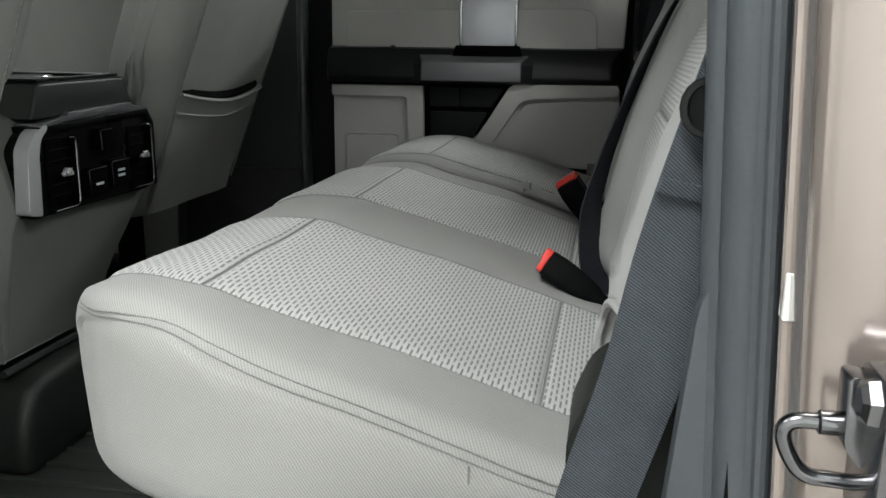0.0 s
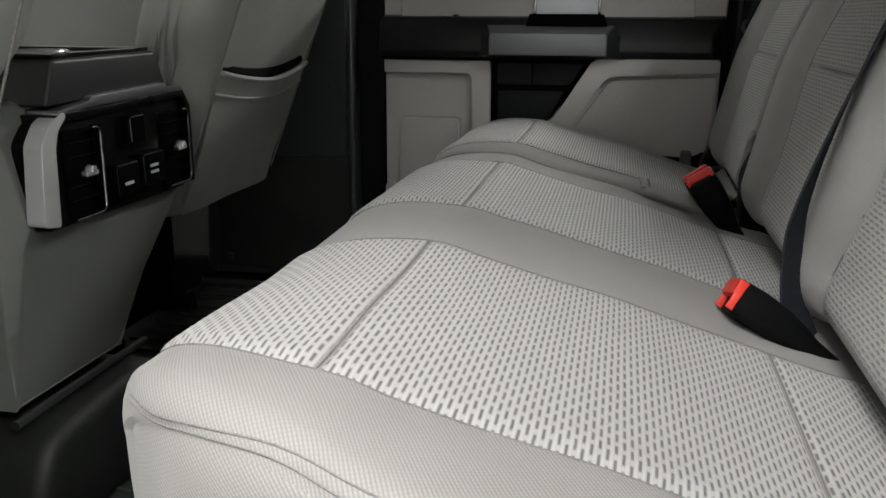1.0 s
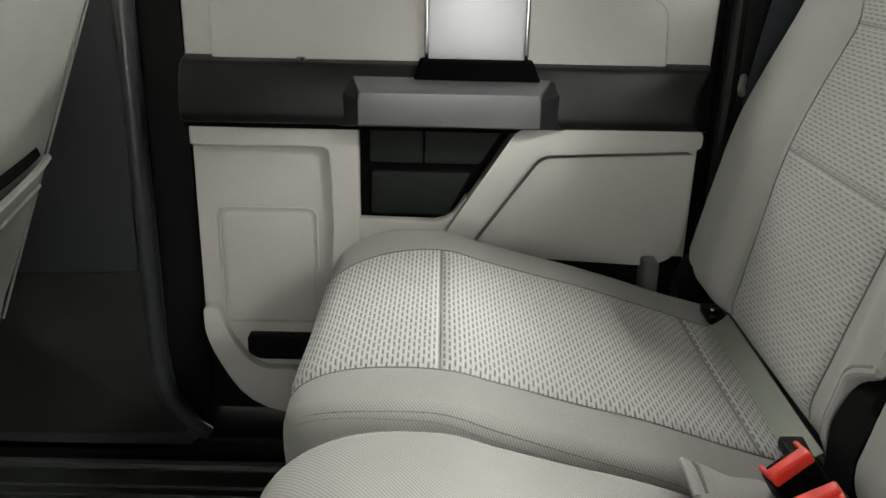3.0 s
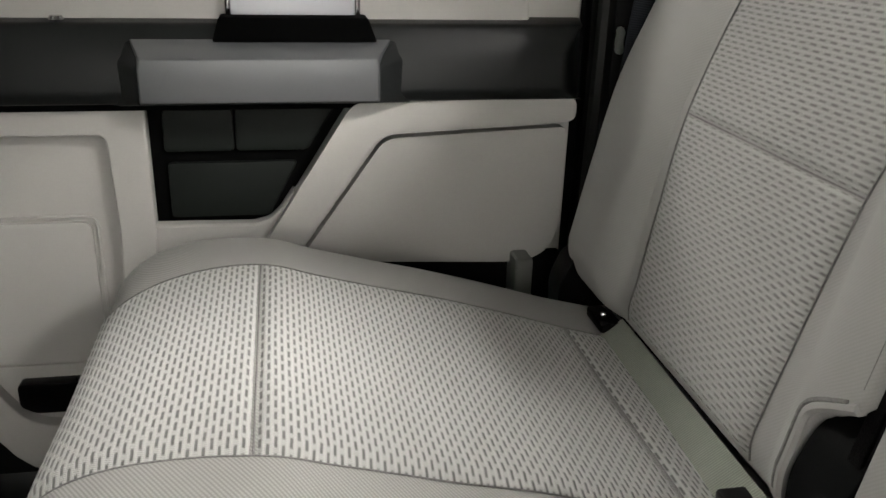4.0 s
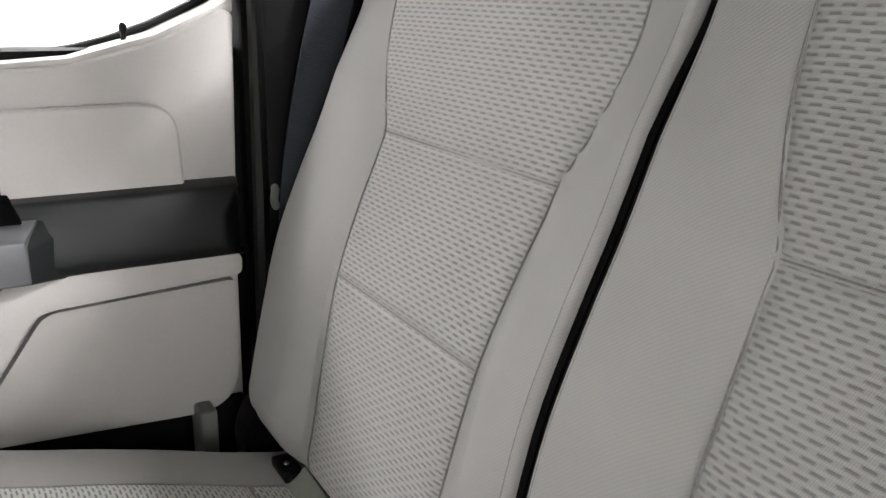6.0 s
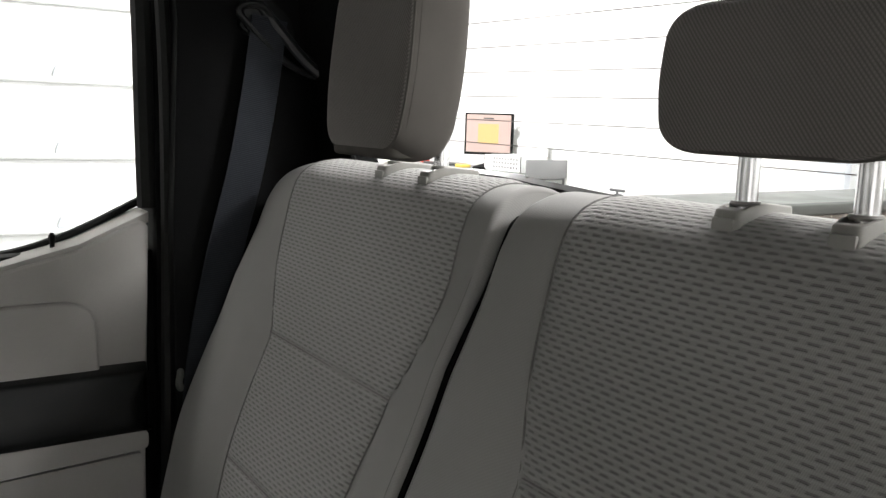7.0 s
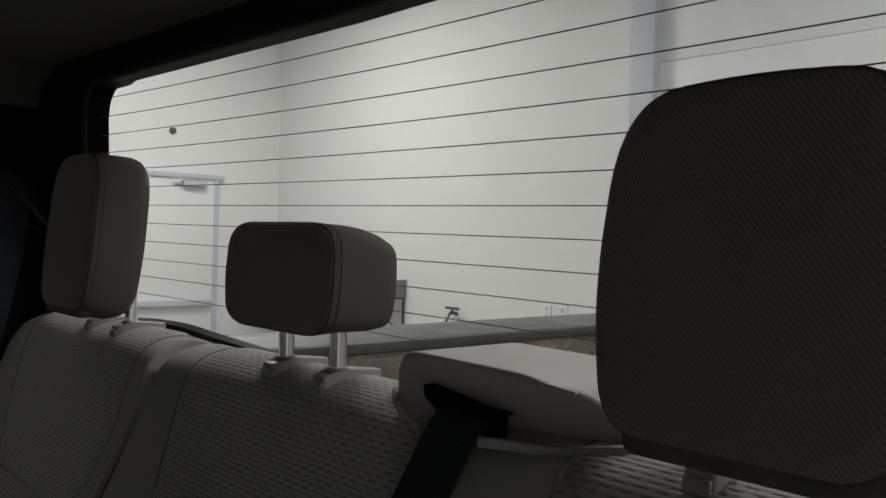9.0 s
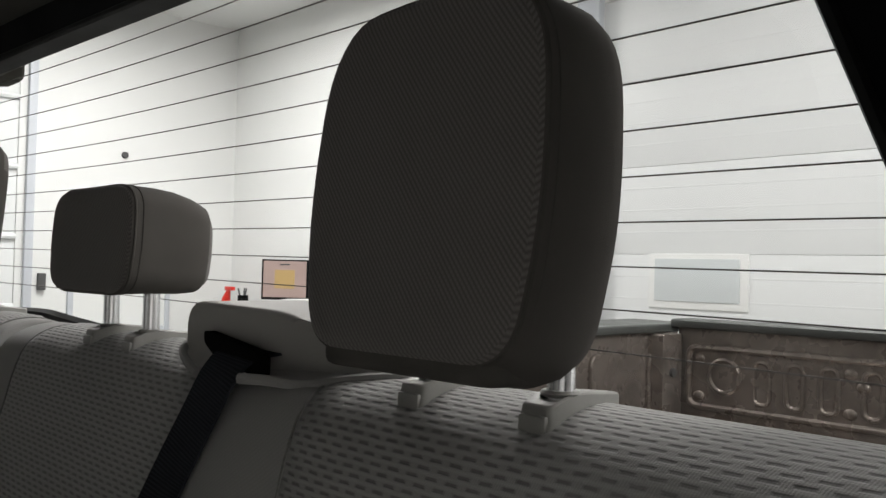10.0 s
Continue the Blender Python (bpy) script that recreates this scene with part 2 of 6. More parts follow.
M_WHITE = varied("white_plastic", (0.78, 0.78, 0.77), (0.72, 0.72, 0.71), 8, 200, (0.35, 0.5), 0.1, 0.0004)
M_YELLOW = varied("yellow_plastic", (0.75, 0.55, 0.12), (0.65, 0.48, 0.1), 20, 200, (0.4, 0.5), 0.1, 0.0004)
M_LAMP = Mat("lamp_diffuser", (0.9, 0.9, 0.9), 0.5)
M_LAMP.b.inputs["Emission Color"].default_value = (1, 0.98, 0.95, 1)
M_LAMP.b.inputs["Emission Strength"].default_value = 6.0
M_LAMP = M_LAMP.m


def glass_material(name, tint):
    m = Mat(name, tint, 0.0)
    t = m.t
    clear = m.node("ShaderNodeBsdfTransparent")
    clear.inputs[0].default_value = (*tint, 1)
    gloss = m.node("ShaderNodeBsdfGlossy")
    gloss.inputs["Roughness"].default_value = 0.02
    mixer = m.node("ShaderNodeMixShader")
    mixer.inputs[0].default_value = 0.035
    t.links.new(clear.outputs[0], mixer.inputs[1])
    t.links.new(gloss.outputs[0], mixer.inputs[2])
    t.links.new(mixer.outputs[0], t.nodes["Material Output"].inputs[0])
    return m.m


M_GLASS = glass_material("window_glass", (0.93, 0.95, 0.94))


# ---- mesh helpers ----
def part(name, bm, material, parent=None, label="", smooth=True, auto=35):
    """Links a bmesh as one mesh object, under a thing or a part; its points are in world metres."""
    bmesh.ops.recalc_face_normals(bm, faces=bm.faces)
    me = bpy.data.meshes.new(name)
    bm.to_mesh(me)
    bm.free()
    me.materials.append(material)
    if smooth:
        me.shade_smooth()
        me.set_sharp_from_angle(angle=radians(auto))
    ob = new(name, me)
    if parent is not None:
        ob.parent = parent
        inv = Matrix.Identity(4)
        chain = parent
        while chain is not None:
            inv = inv @ Matrix.Translation(-chain.location)
            chain = chain.parent
        ob.matrix_parent_inverse = inv if parent.type == "EMPTY" else Matrix.Identity(4)
    if label:
        ob["label"] = label
    return ob


def thing(name, label, category, base=(0, 0, 0), group="", kind=""):
    ob = new(name)
    ob.empty_display_size = 0.05
    ob.location = base
    return tagged(ob, label, category, group, kind)


def solo(name, bm, material, label, category, group="", kind="", auto=35):
    return tagged(part(name, bm, material, auto=auto), label, category, group, kind)


def bevel_all(bm, w, seg=2, angle=25):
    if w > 0:
        edges = [e for e in bm.edges if len(e.link_faces) == 2 and e.calc_face_angle(0) > radians(angle)]
        bmesh.ops.bevel(bm, geom=edges, offset=w, segments=seg, profile=0.6, affect="EDGES", clamp_overlap=True)
    return bm


def box(lo, hi, w=0.003, seg=2):
    bm = bmesh.new()
    bmesh.ops.create_cube(bm, size=1)
    for v in bm.verts:
        v.co = Vector([(a + b) / 2 + c * (b - a) for a, b, c in zip(lo, hi, v.co)])
    return bevel_all(bm, w, seg)


def join(*bms):
    out = bmesh.new()
    for b in bms:
        me = bpy.data.meshes.new("tmp")
        b.to_mesh(me)
        b.free()
        out.from_mesh(me)
        bpy.data.meshes.remove(me)
    return out


def prism(poly, axis, a, b, w=0.003, seg=2):
    """Extrudes a polygon of two coordinates along an axis; poly is in the order of the other two axes."""
    def at(p, h):
        return {"x": (h, p[0], p[1]), "y": (p[0], h, p[1]), "z": (p[0], p[1], h)}[axis]
    bm = bmesh.new()
    lo, hi = [bm.verts.new(at(p, a)) for p in poly], [bm.verts.new(at(p, b)) for p in poly]
    bm.faces.new(lo), bm.faces.new(hi[::-1])
    n = len(poly)
    for i in range(n):
        bm.faces.new((lo[i], hi[i], hi[(i + 1) % n], lo[(i + 1) % n]))
    bmesh.ops.recalc_face_normals(bm, faces=bm.faces)
    return bevel_all(bm, w, seg)


def rounded(poly, r, n=4):
    """Rounds the corners of a polygon; r may be a list, one radius a corner."""
    out, k = [], len(poly)
    for i in range(k):
        p, a, b = Vector(poly[i]), Vector(poly[i - 1]), Vector(poly[(i + 1) % k])
        rr = r[i] if isinstance(r, (list, tuple)) else r
        if rr <= 0:
            out.append(tuple(p))
            continue
        da, db = min(rr, (a - p).length * 0.48), min(rr, (b - p).length * 0.48)
        s, e = p + (a - p).normalized() * da, p + (b - p).normalized() * db
        for j in range(n + 1):
            t = j / n
            out.append(tuple(s * (1 - t) ** 2 + p * 2 * t * (1 - t) + e * t * t))
    return out


def smooth_line(pts, n=8, closed=False):
    """A Catmull-Rom line through the points."""
    ps = [Vector(p) for p in pts]
    k, out = len(ps), []
    for i in range(k if closed else k - 1):
        p0 = ps[i - 1] if closed or i else ps[0] * 2 - ps[1]
        p1, p2 = ps[i], ps[(i + 1) % k]
        p3 = ps[(i + 2) % k] if closed or i + 2 < k else ps[-1] * 2 - ps[-2]
        for j in range(n):
            t = j / n
            out.append(0.5 * (2 * p1 + (p2 - p0) * t + (2 * p0 - 5 * p1 + 4 * p2 - p3) * t * t + (3 * p1 - p0 - 3 * p2 + p3) * t ** 3))
    if not closed:
        out.append(ps[-1])
    return out


def tube(pts, r, sides=8, closed=False):
    """A round bar along the points."""
    ps = [Vector(p) for p in pts]
    bm, rings, side = bmesh.new(), [], None
    k = len(ps)
    for i, p in enumerate(ps):
        a = ps[i - 1] if i or closed else p
        b = ps[(i + 1) % k] if i + 1 < k or closed else p
        d = (b - a).normalized()
        if side is None:
            side = d.orthogonal().normalized()
        side = (side - d * side.dot(d)).normalized()
        up = d.cross(side)
        rr = r[i] if isinstance(r, (list, tuple)) else r
        rings.append([bm.verts.new(p + (side * math.cos(q) + up * math.sin(q)) * rr) for q in [2 * math.pi * j / sides for j in range(sides)]])
    for i in range(k if closed else k - 1):
        a, b = rings[i], rings[(i + 1) % k]
        for j in range(sides):
            bm.faces.new((a[j], a[(j + 1) % sides], b[(j + 1) % sides], b[j]))
    if not closed:
        bm.faces.new(rings[0][::-1]), bm.faces.new(rings[-1])
    return bm


def strap(pts, wide, width=0.047, thick=0.0014):
    """A belt along the points; wide: the direction of its width, one for all or one for each point."""
    ps = [Vector(p) for p in pts]
    bm, rows, run = bmesh.new(), [], 0.0
    uv = bm.loops.layers.uv.new("UVMap")
    k, runs = len(ps), []
    for i, p in enumerate(ps):
        d = (ps[min(i + 1, k - 1)] - ps[max(i - 1, 0)]).normalized()
        w = Vector(wide[i] if isinstance(wide[0], (list, tuple, Vector)) else wide)
        w = (w - d * w.dot(d)).normalized()
        n = d.cross(w) * thick / 2
        h = w * width / 2
        rows.append([bm.verts.new(q) for q in (p - h - n, p + h - n, p + h + n, p - h + n)])
        run += (p - ps[i - 1]).length if i else 0
        runs.append(run)
    for i in range(k - 1):
        a, b = rows[i], rows[i + 1]
        for j in range(4):
            f = bm.faces.new((a[j], a[(j + 1) % 4], b[(j + 1) % 4], b[j]))
            for lp, (u, v) in zip(f.loops, ((j % 2, runs[i]), ((j + 1) % 2, runs[i]), ((j + 1) % 2, runs[i + 1]), (j % 2, runs[i + 1]))):
                lp[uv].uv = (u * width, v)
    bm.faces.new(rows[0]), bm.faces.new(rows[-1][::-1])
    return bm


def sheet(fn, us, vs, uvfn=None, thick=0.0):
    """A grid of points fn(u, v), with UVs in metres."""
    bm = bmesh.new()
    uv = bm.loops.layers.uv.new("UVMap")
    vert = [[bm.verts.new(fn(u, v)) for v in vs] for u in us]
    for i in range(len(us) - 1):
        for j in range(len(vs) - 1):
            f = bm.faces.new((vert[i][j], vert[i + 1][j], vert[i + 1][j + 1], vert[i][j + 1]))
            if uvfn:
                for lp, (a, b) in zip(f.loops, ((us[i], vs[j]), (us[i + 1], vs[j]), (us[i + 1], vs[j + 1]), (us[i], vs[j + 1]))):
                    lp[uv].uv = uvfn(a, b)
    return bm


def steps(a, b, n):
    return [a + (b - a) * i / n for i in range(n + 1)]


# ---- rear bench ----
class Profile:
    """A closed side outline in x and z, walked by its length."""

    def __init__(self, pts, n=7):
        self.p = smooth_line([Vector((a, b)) for a, b in pts], n, closed=True)
        self.s = [0.0]
        for a, b in zip(self.p, self.p[1:] + self.p[:1]):
            self.s.append(self.s[-1] + (b - a).length)
        k = len(self.p)
        area2 = sum(self.p[i].x * self.p[(i + 1) % k].y - self.p[(i + 1) % k].x * self.p[i].y for i in range(k))
        sign = 1 if area2 > 0 else -1
        self.n = []
        for i in range(k):
            d = (self.p[(i + 1) % k] - self.p[i - 1]).normalized()
            self.n.append(Vector((d.y, -d.x)) * sign)

    def at(self, s):
        k = len(self.p)
        for i in range(k):
            if self.s[i + 1] >= s:
                f = (s - self.s[i]) / max(self.s[i + 1] - self.s[i], 1e-9)
                j = (i + 1) % k
                return self.p[i].lerp(self.p[j], f), self.n[i].lerp(self.n[j], f).normalized()
        return self.p[0], self.n[0]

    def find(self, axis, value, start=0.0):
        """The length at which the outline first passes a coordinate after a start."""
        k = len(self.p)
        for i in range(k - 1):
            a, b = self.p[i][axis], self.p[i + 1][axis]
            if self.s[i] >= start and (a - value) * (b - value) <= 0 and a != b:
                return self.s[i] + (self.s[i + 1] - self.s[i]) * (value - a) / (b - a)
        return start


def pad(prof, lo, hi, r, lift=None, mids=24, arc=5, dome=0.004, r_hi=None, drawn=False):
    """A stuffed pad: the outline run from side to side, with rounded flanks. lo, hi: side edges by the outline's point; r, r_hi: the flanks' roundings; drawn: the edges follow the rounding inwards."""
    k = len(prof.p)
    r_lo, r_hi = r, r if r_hi is None else r_hi
    bm = bmesh.new()
    uv = bm.loops.layers.uv.new("UVMap")
    rows, across = [], []
    wid = max(hi(p) for p in prof.p) - min(lo(p) for p in prof.p)
    plan = [(0, q) for q in range(arc)] + [(1, q) for q in range(mids + 1)] + [(2, arc - 1 - q) for q in range(arc)]
    for zone, q in plan:
        row = []
        if zone == 1:
            across.append(r_lo + (wid - r_lo - r_hi) * q / mids)
        else:
            turn_ = math.pi / 2 * (1 - q / arc)
            across.append(r_lo - r_lo * turn_ if zone == 0 else wid - r_hi + r_hi * turn_)
        for i in range(k):
            if zone == 1:
                a, b = lo(prof.p[i]), hi(prof.p[i])
                y, inset = a + r_lo + (b - a - r_lo - r_hi) * q / mids, 0.0
            else:
                th = math.pi / 2 * q / arc
                rr = r_lo if zone == 0 else r_hi
                d, inset = rr * (1 - math.cos(th)), rr * (1 - math.sin(th))
                at_ = prof.p[i] - prof.n[i] * (inset if drawn else 0.0)
                a, b = lo(at_), hi(at_)
                y = a + d if zone == 0 else b - d
            out = -inset + (lift(prof.p[i], y) if lift else 0.0)
            c = prof.p[i] + prof.n[i] * out
            row.append(bm.verts.new((c.x, y, c.y)))
        rows.append(row)
    for a, b, ua, ub in zip(rows, rows[1:], across, across[1:]):
        for i in range(k):
            j = (i + 1) % k
            f = bm.faces.new((a[i], a[j], b[j], b[i]))
            for lp, uu, ii in zip(f.loops, (ua, ua, ub, ub), (i, i + 1, i + 1, i)):
                lp[uv].uv = (uu, prof.s[ii])
    for row, edge, out in ((rows[0], lo, -1), (rows[-1], hi, 1)):
        c = sum((v.co for v in row), Vector()) / k
        ring = row
        for f_in, rise in ((0.97, 0.12), (0.93, 0.27), (0.88, 0.42), (0.82, 0.55), (0.5, 0.9), (0.2, 1.0)):
            nxt = []
            for v in row:
                q = v.co.lerp(c, 1 - f_in)
                nxt.append(bm.verts.new((q.x, edge(Vector((q.x, q.z))) + out * dome * rise, q.z)))
            for i in range(k):
                j = (i + 1) % k
                f = bm.faces.new((ring[i], ring[j], nxt[j], nxt[i]))
                for lp in f.loops:
                    lp[uv].uv = (lp.vert.co.z, lp.vert.co.x)
            ring = nxt
        f = bm.faces.new(ring)
        for lp in f.loops:
            lp[uv].uv = (lp.vert.co.z, lp.vert.co.x)
    return bm


def lofted(outline, sections, lean, zc, sag=0.0):
    """A stuffed block: a front outline in y and z carried back through sections (x, scale, lift); sag: how far its underside hangs."""
    bm = bmesh.new()
    uv = bm.loops.layers.uv.new("UVMap")
    yc = sum(p[0] for p in outline) / len(outline)
    k, rings = len(outline), []
    run = [0.0]
    for a, b in zip(outline, outline[1:] + outline[:1]):
        run.append(run[-1] + math.hypot(b[0] - a[0], b[1] - a[1]))
    for x, sc, up in sections:
        ring = []
        for y, z in outline:
            yy, zz = yc + (y - yc) * sc, zc + (z - zc) * sc + up
            low = min(1.0, max(0.0, (zc - 0.055 - zz) / 0.03))
            zz -= sag * low * math.sin(math.pi * min(1.0, max(0.0, (x - sections[5][0]) / (sections[-1][0] - sections[5][0])))) ** 0.7
            ring.append(bm.verts.new((x + lean * (zz - zc), yy, zz)))
        rings.append(ring)
    for m, (a, b) in enumerate(zip(rings, rings[1:])):
        flat = max(sections[m][1], sections[m + 1][1]) < 0.975
        for i in range(k):
            j = (i + 1) % k
            f = bm.faces.new((a[i], a[j], b[j], b[i]))
            for lp, q in zip(f.loops, ((i, m), (i + 1, m), (i + 1, m + 1), (i, m + 1))):
                co = lp.vert.co
                lp[uv].uv = (co.y, co.z) if flat else (sections[q[1]][0], run[q[0]])
    for ring in (rings[0], rings[-1]):
        f = bm.faces.new(ring)
        for lp in f.loops:
            lp[uv].uv = (lp.vert.co.y, lp.vert.co.z)
    return bm


def inset_panel(prof, s0, s1, lo, hi, lift=None, puff=0.0026, base=0.0008, n=22, m=26, rim=0.008):
    """A cloth panel laid on a pad between two lengths of its outline, its rim sunk into the seam."""
    def fn(u, s):
        c, nrm = prof.at(s)
        y = lo(c) + (hi(c) - lo(c)) * u
        w = hi(c) - lo(c)
        e = min(u * w, (1 - u) * w, s - s0, s1 - s)
        rise = min(1.0, max(0.0, e / rim))
        h = base + puff * math.sqrt(1 - (1 - rise) ** 2) - 0.003 * (1 - rise)
        h += lift(c, y) if lift else 0.0
        c = c + nrm * h
        return Vector((c.x, y, c.y))

    def edge_steps(a, b, k):
        q = min(rim / abs(b - a), 0.3)
        return [a + (b - a) * t for t in [0, q * 0.15, q * 0.4, q * 0.7] + steps(q, 1 - q, k) + [1 - q * 0.7, 1 - q * 0.4, 1 - q * 0.15, 1]]

    def uvfn(u, s):
        c, _ = prof.at(s)
        return (lo(c) + (hi(c) - lo(c)) * u, s)
    return sheet(fn, edge_steps(0, 1, n), edge_steps(s0, s1, m), uvfn)


def line_on(prof, ss, ys, off=0.001, lift=None):
    out = []
    for s, y in zip(ss, ys):
        c, nrm = prof.at(s)
        c = c + nrm * (off + (lift(c, y) if lift else 0.0))
        out.append((c.x, y, c.y))
    return out


CUSHION = Profile([(-0.040, 0.296), (-0.094, 0.306), (-0.115, 0.345), (-0.122, 0.400), (-0.111, 0.438), (-0.064, 0.459), (0.010, 0.462), (0.06, 0.449), (0.12, 0.433),
                   (0.18, 0.418), (0.25, 0.397), (0.30, 0.382), (0.35, 0.369), (0.385, 0.360), (0.40, 0.335), (0.37, 0.295), (0.15, 0.288), (0.05, 0.290)])
BACK = Profile([(0.398, 0.388), (0.364, 0.392), (0.356, 0.414), (0.362, 0.445), (0.378, 0.52), (0.398, 0.602), (0.425, 0.67), (0.456, 0.74), (0.493, 0.84), (0.507, 0.893),
                (0.520, 0.920), (0.545, 0.934), (0.578, 0.935), (0.602, 0.922), (0.612, 0.895), (0.578, 0.70), (0.52, 0.48), (0.47, 0.385)])
CS_SEAM = CUSHION.find(0, 0.010, CUSHION.find(1, 0.44))
CS_FRONT = CUSHION.find(1, 0.425)
CS_REAR = CUSHION.find(0, 0.300)
CS_END = CUSHION.find(0, 0.380, CS_REAR)
BS_LOW, BS_UP = BACK.find(1, 0.602), BACK.find(1, 0.739)
BS_BASE = BACK.find(1, 0.402, 0.034)
BS_TOP = BACK.find(0, 0.590, BS_UP)


def ease(q):
    q = min(1.0, max(0.0, q))
    return q * q * (3 - 2 * q)


def cushion(name, label, lo, hi, seats):
    t = thing(name, label, "bench seat", (0.15, (lo + hi) / 2, 0.32), "rear bench sections")

    def lift(c, y):
        e = min(y - lo, hi - y)
        full = 0.0
        if lo < -0.5 and c.y > 0.42:
            full = 0.008 * min(1.0, (c.y - 0.42) / 0.03) * min(1.0, max(0.0, (0.05 - c.x) / 0.09)) * max(0.0, 1 - (y - lo) / 0.3)
        return ease((c.y - 0.31) / 0.11) * (full + 0.004 * min(1, e / 0.06) + 0.0022 * noise.noise(Vector((c.x * 11, y * 9, 0.3))))

    def corner(c, broad):
        """How far a side edge is drawn in towards the rounded front corner."""
        q = min(1.0, max(0.0, (-0.02 - c.x) / 0.108))
        return (0.055 + broad * 0.3) * (1 - math.sqrt(1 - q * q)) + broad * max(0.0, (0.13 - c.x) / 0.23) ** 2
    wide = 0.056 if lo < -0.5 else 0.0
    part("seat_cover", pad(CUSHION, lambda c: lo + corner(c, wide), lambda c: hi - corner(c, 0.0), 0.020, lift, mids=30, drawn=True), M_TWILL, t)
    for a, b in seats:
        for s0, s1, nm in ((CS_FRONT, CS_SEAM, "front_panel"), (CS_SEAM, CS_REAR, "seat_panel"), (CS_REAR, CS_END, "rear_panel")):
            def edge_a(c, a=a):
                return a + (0.055 * max(0.0, (0.01 - c.x) / 0.13) ** 1.6 if a < -0.5 else 0.008 * max(0.0, (0.01 - c.x) / 0.13))

            def edge_b(c, b=b):
                return b - (0.035 * max(0.0, (0.01 - c.x) / 0.13) ** 1.6 if b > 0.5 else 0.008 * max(0.0, (0.01 - c.x) / 0.13))
            part(nm, inset_panel(CUSHION, s0 + 0.0004, s1 - 0.0004, edge_a, edge_b, lift), M_DASH, t, "knitted cloth insert with dark slits")
        for fn in (edge_a, edge_b):
            ss = steps(CS_FRONT + 0.004, CS_END - 0.002, 44)
            part("side_seam", tube(line_on(CUSHION, ss, [fn(CUSHION.at(q)[0]) for q in ss], 0.0005, lift), 0.0006, 5), M_SEAM, t)
        part("cross_seam", tube(line_on(CUSHION, [CS_SEAM] * 13, steps(a, b, 12), 0.0006, lift), 0.0007, 5), M_SEAM, t)
        part("cross_seam", tube(line_on(CUSHION, [CS_REAR] * 13, steps(a, b, 12), 0.0006, lift), 0.0007, 5), M_SEAM, t)
    for y, d, br in ((lo, 1, wide), (hi, -1, 0.0)):
        ss = steps(CUSHION.find(1, 0.40), CUSHION.find(0, 0.36), 40)
        for k in (0.0, 0.007):
            pts = []
            for s in ss:
                c, nrm = CUSHION.at(s)
                drop = 0.003 + k * (0.45 + 0.55 * ease((c.x + 0.10) / 0.20)) + 0.010 * max(0.0, min(1.0, c.x / 0.3)) + (0.012 * ease((0.07 - c.x) / 0.15) * (1 - 0.85 * ease((-0.055 - c.x) / 0.055)) if br else 0.0)
                f = corner(c - nrm * drop, br)
                c = c - nrm * (drop - (lift(c, y) if br else 0.0))
                th = math.asin(max(0.0, min(1.0, 1 - drop / 0.020)))
                pts.append((c.x - 0.0010 * ease((0.0 - c.x) / 0.06), y + d * (f + 0.020 * (1 - math.cos(th)) - 0.0009), c.y))
            part("edge_seam", tube(pts, 0.0007 if k == 0.0 else 0.0005, 5), M_SEAM, t)
    if lo < -0.5:
        part("side_stitching", tube([(0.258, lo - 0.0022, z) for z in steps(0.275, 0.372, 8)], 0.0010, 5), M_SEAM, t)
    return t


SEATS_60 = ((-0.606, -0.309), (-0.152, 0.131))
SEATS_40 = ((0.324, 0.622),)
cushion("bench_seat", "wide grey cloth bench seat cushion with knitted inserts, folded down", -0.694, 0.244, SEATS_60)
cushion("bench_seat", "narrow grey cloth bench seat cushion with a knitted insert", 0.256, 0.720, SEATS_40)

Y_OUT = 0.766


def shoulder(edge, sign, start, drop, notch=None):
    """A side edge that rounds in towards the top; notch: how far a low cut-out reaches in, and between which heights it closes."""
    def fn(c):
        q = min(1.0, max(0.0, (c.y - start) / (0.940 - start)))
        y = edge - sign * drop * (1 - math.sqrt(max(0.0, 1 - q * q)))
        if notch and c.x < 0.5 and c.y < 0.56:
            deep, z0, z1 = notch
            k = min(1.0, max(0.0, (z1 - c.y) / (z1 - z0)))
            y -= sign * deep * math.sin(k * math.pi / 2)
        return y
    return fn


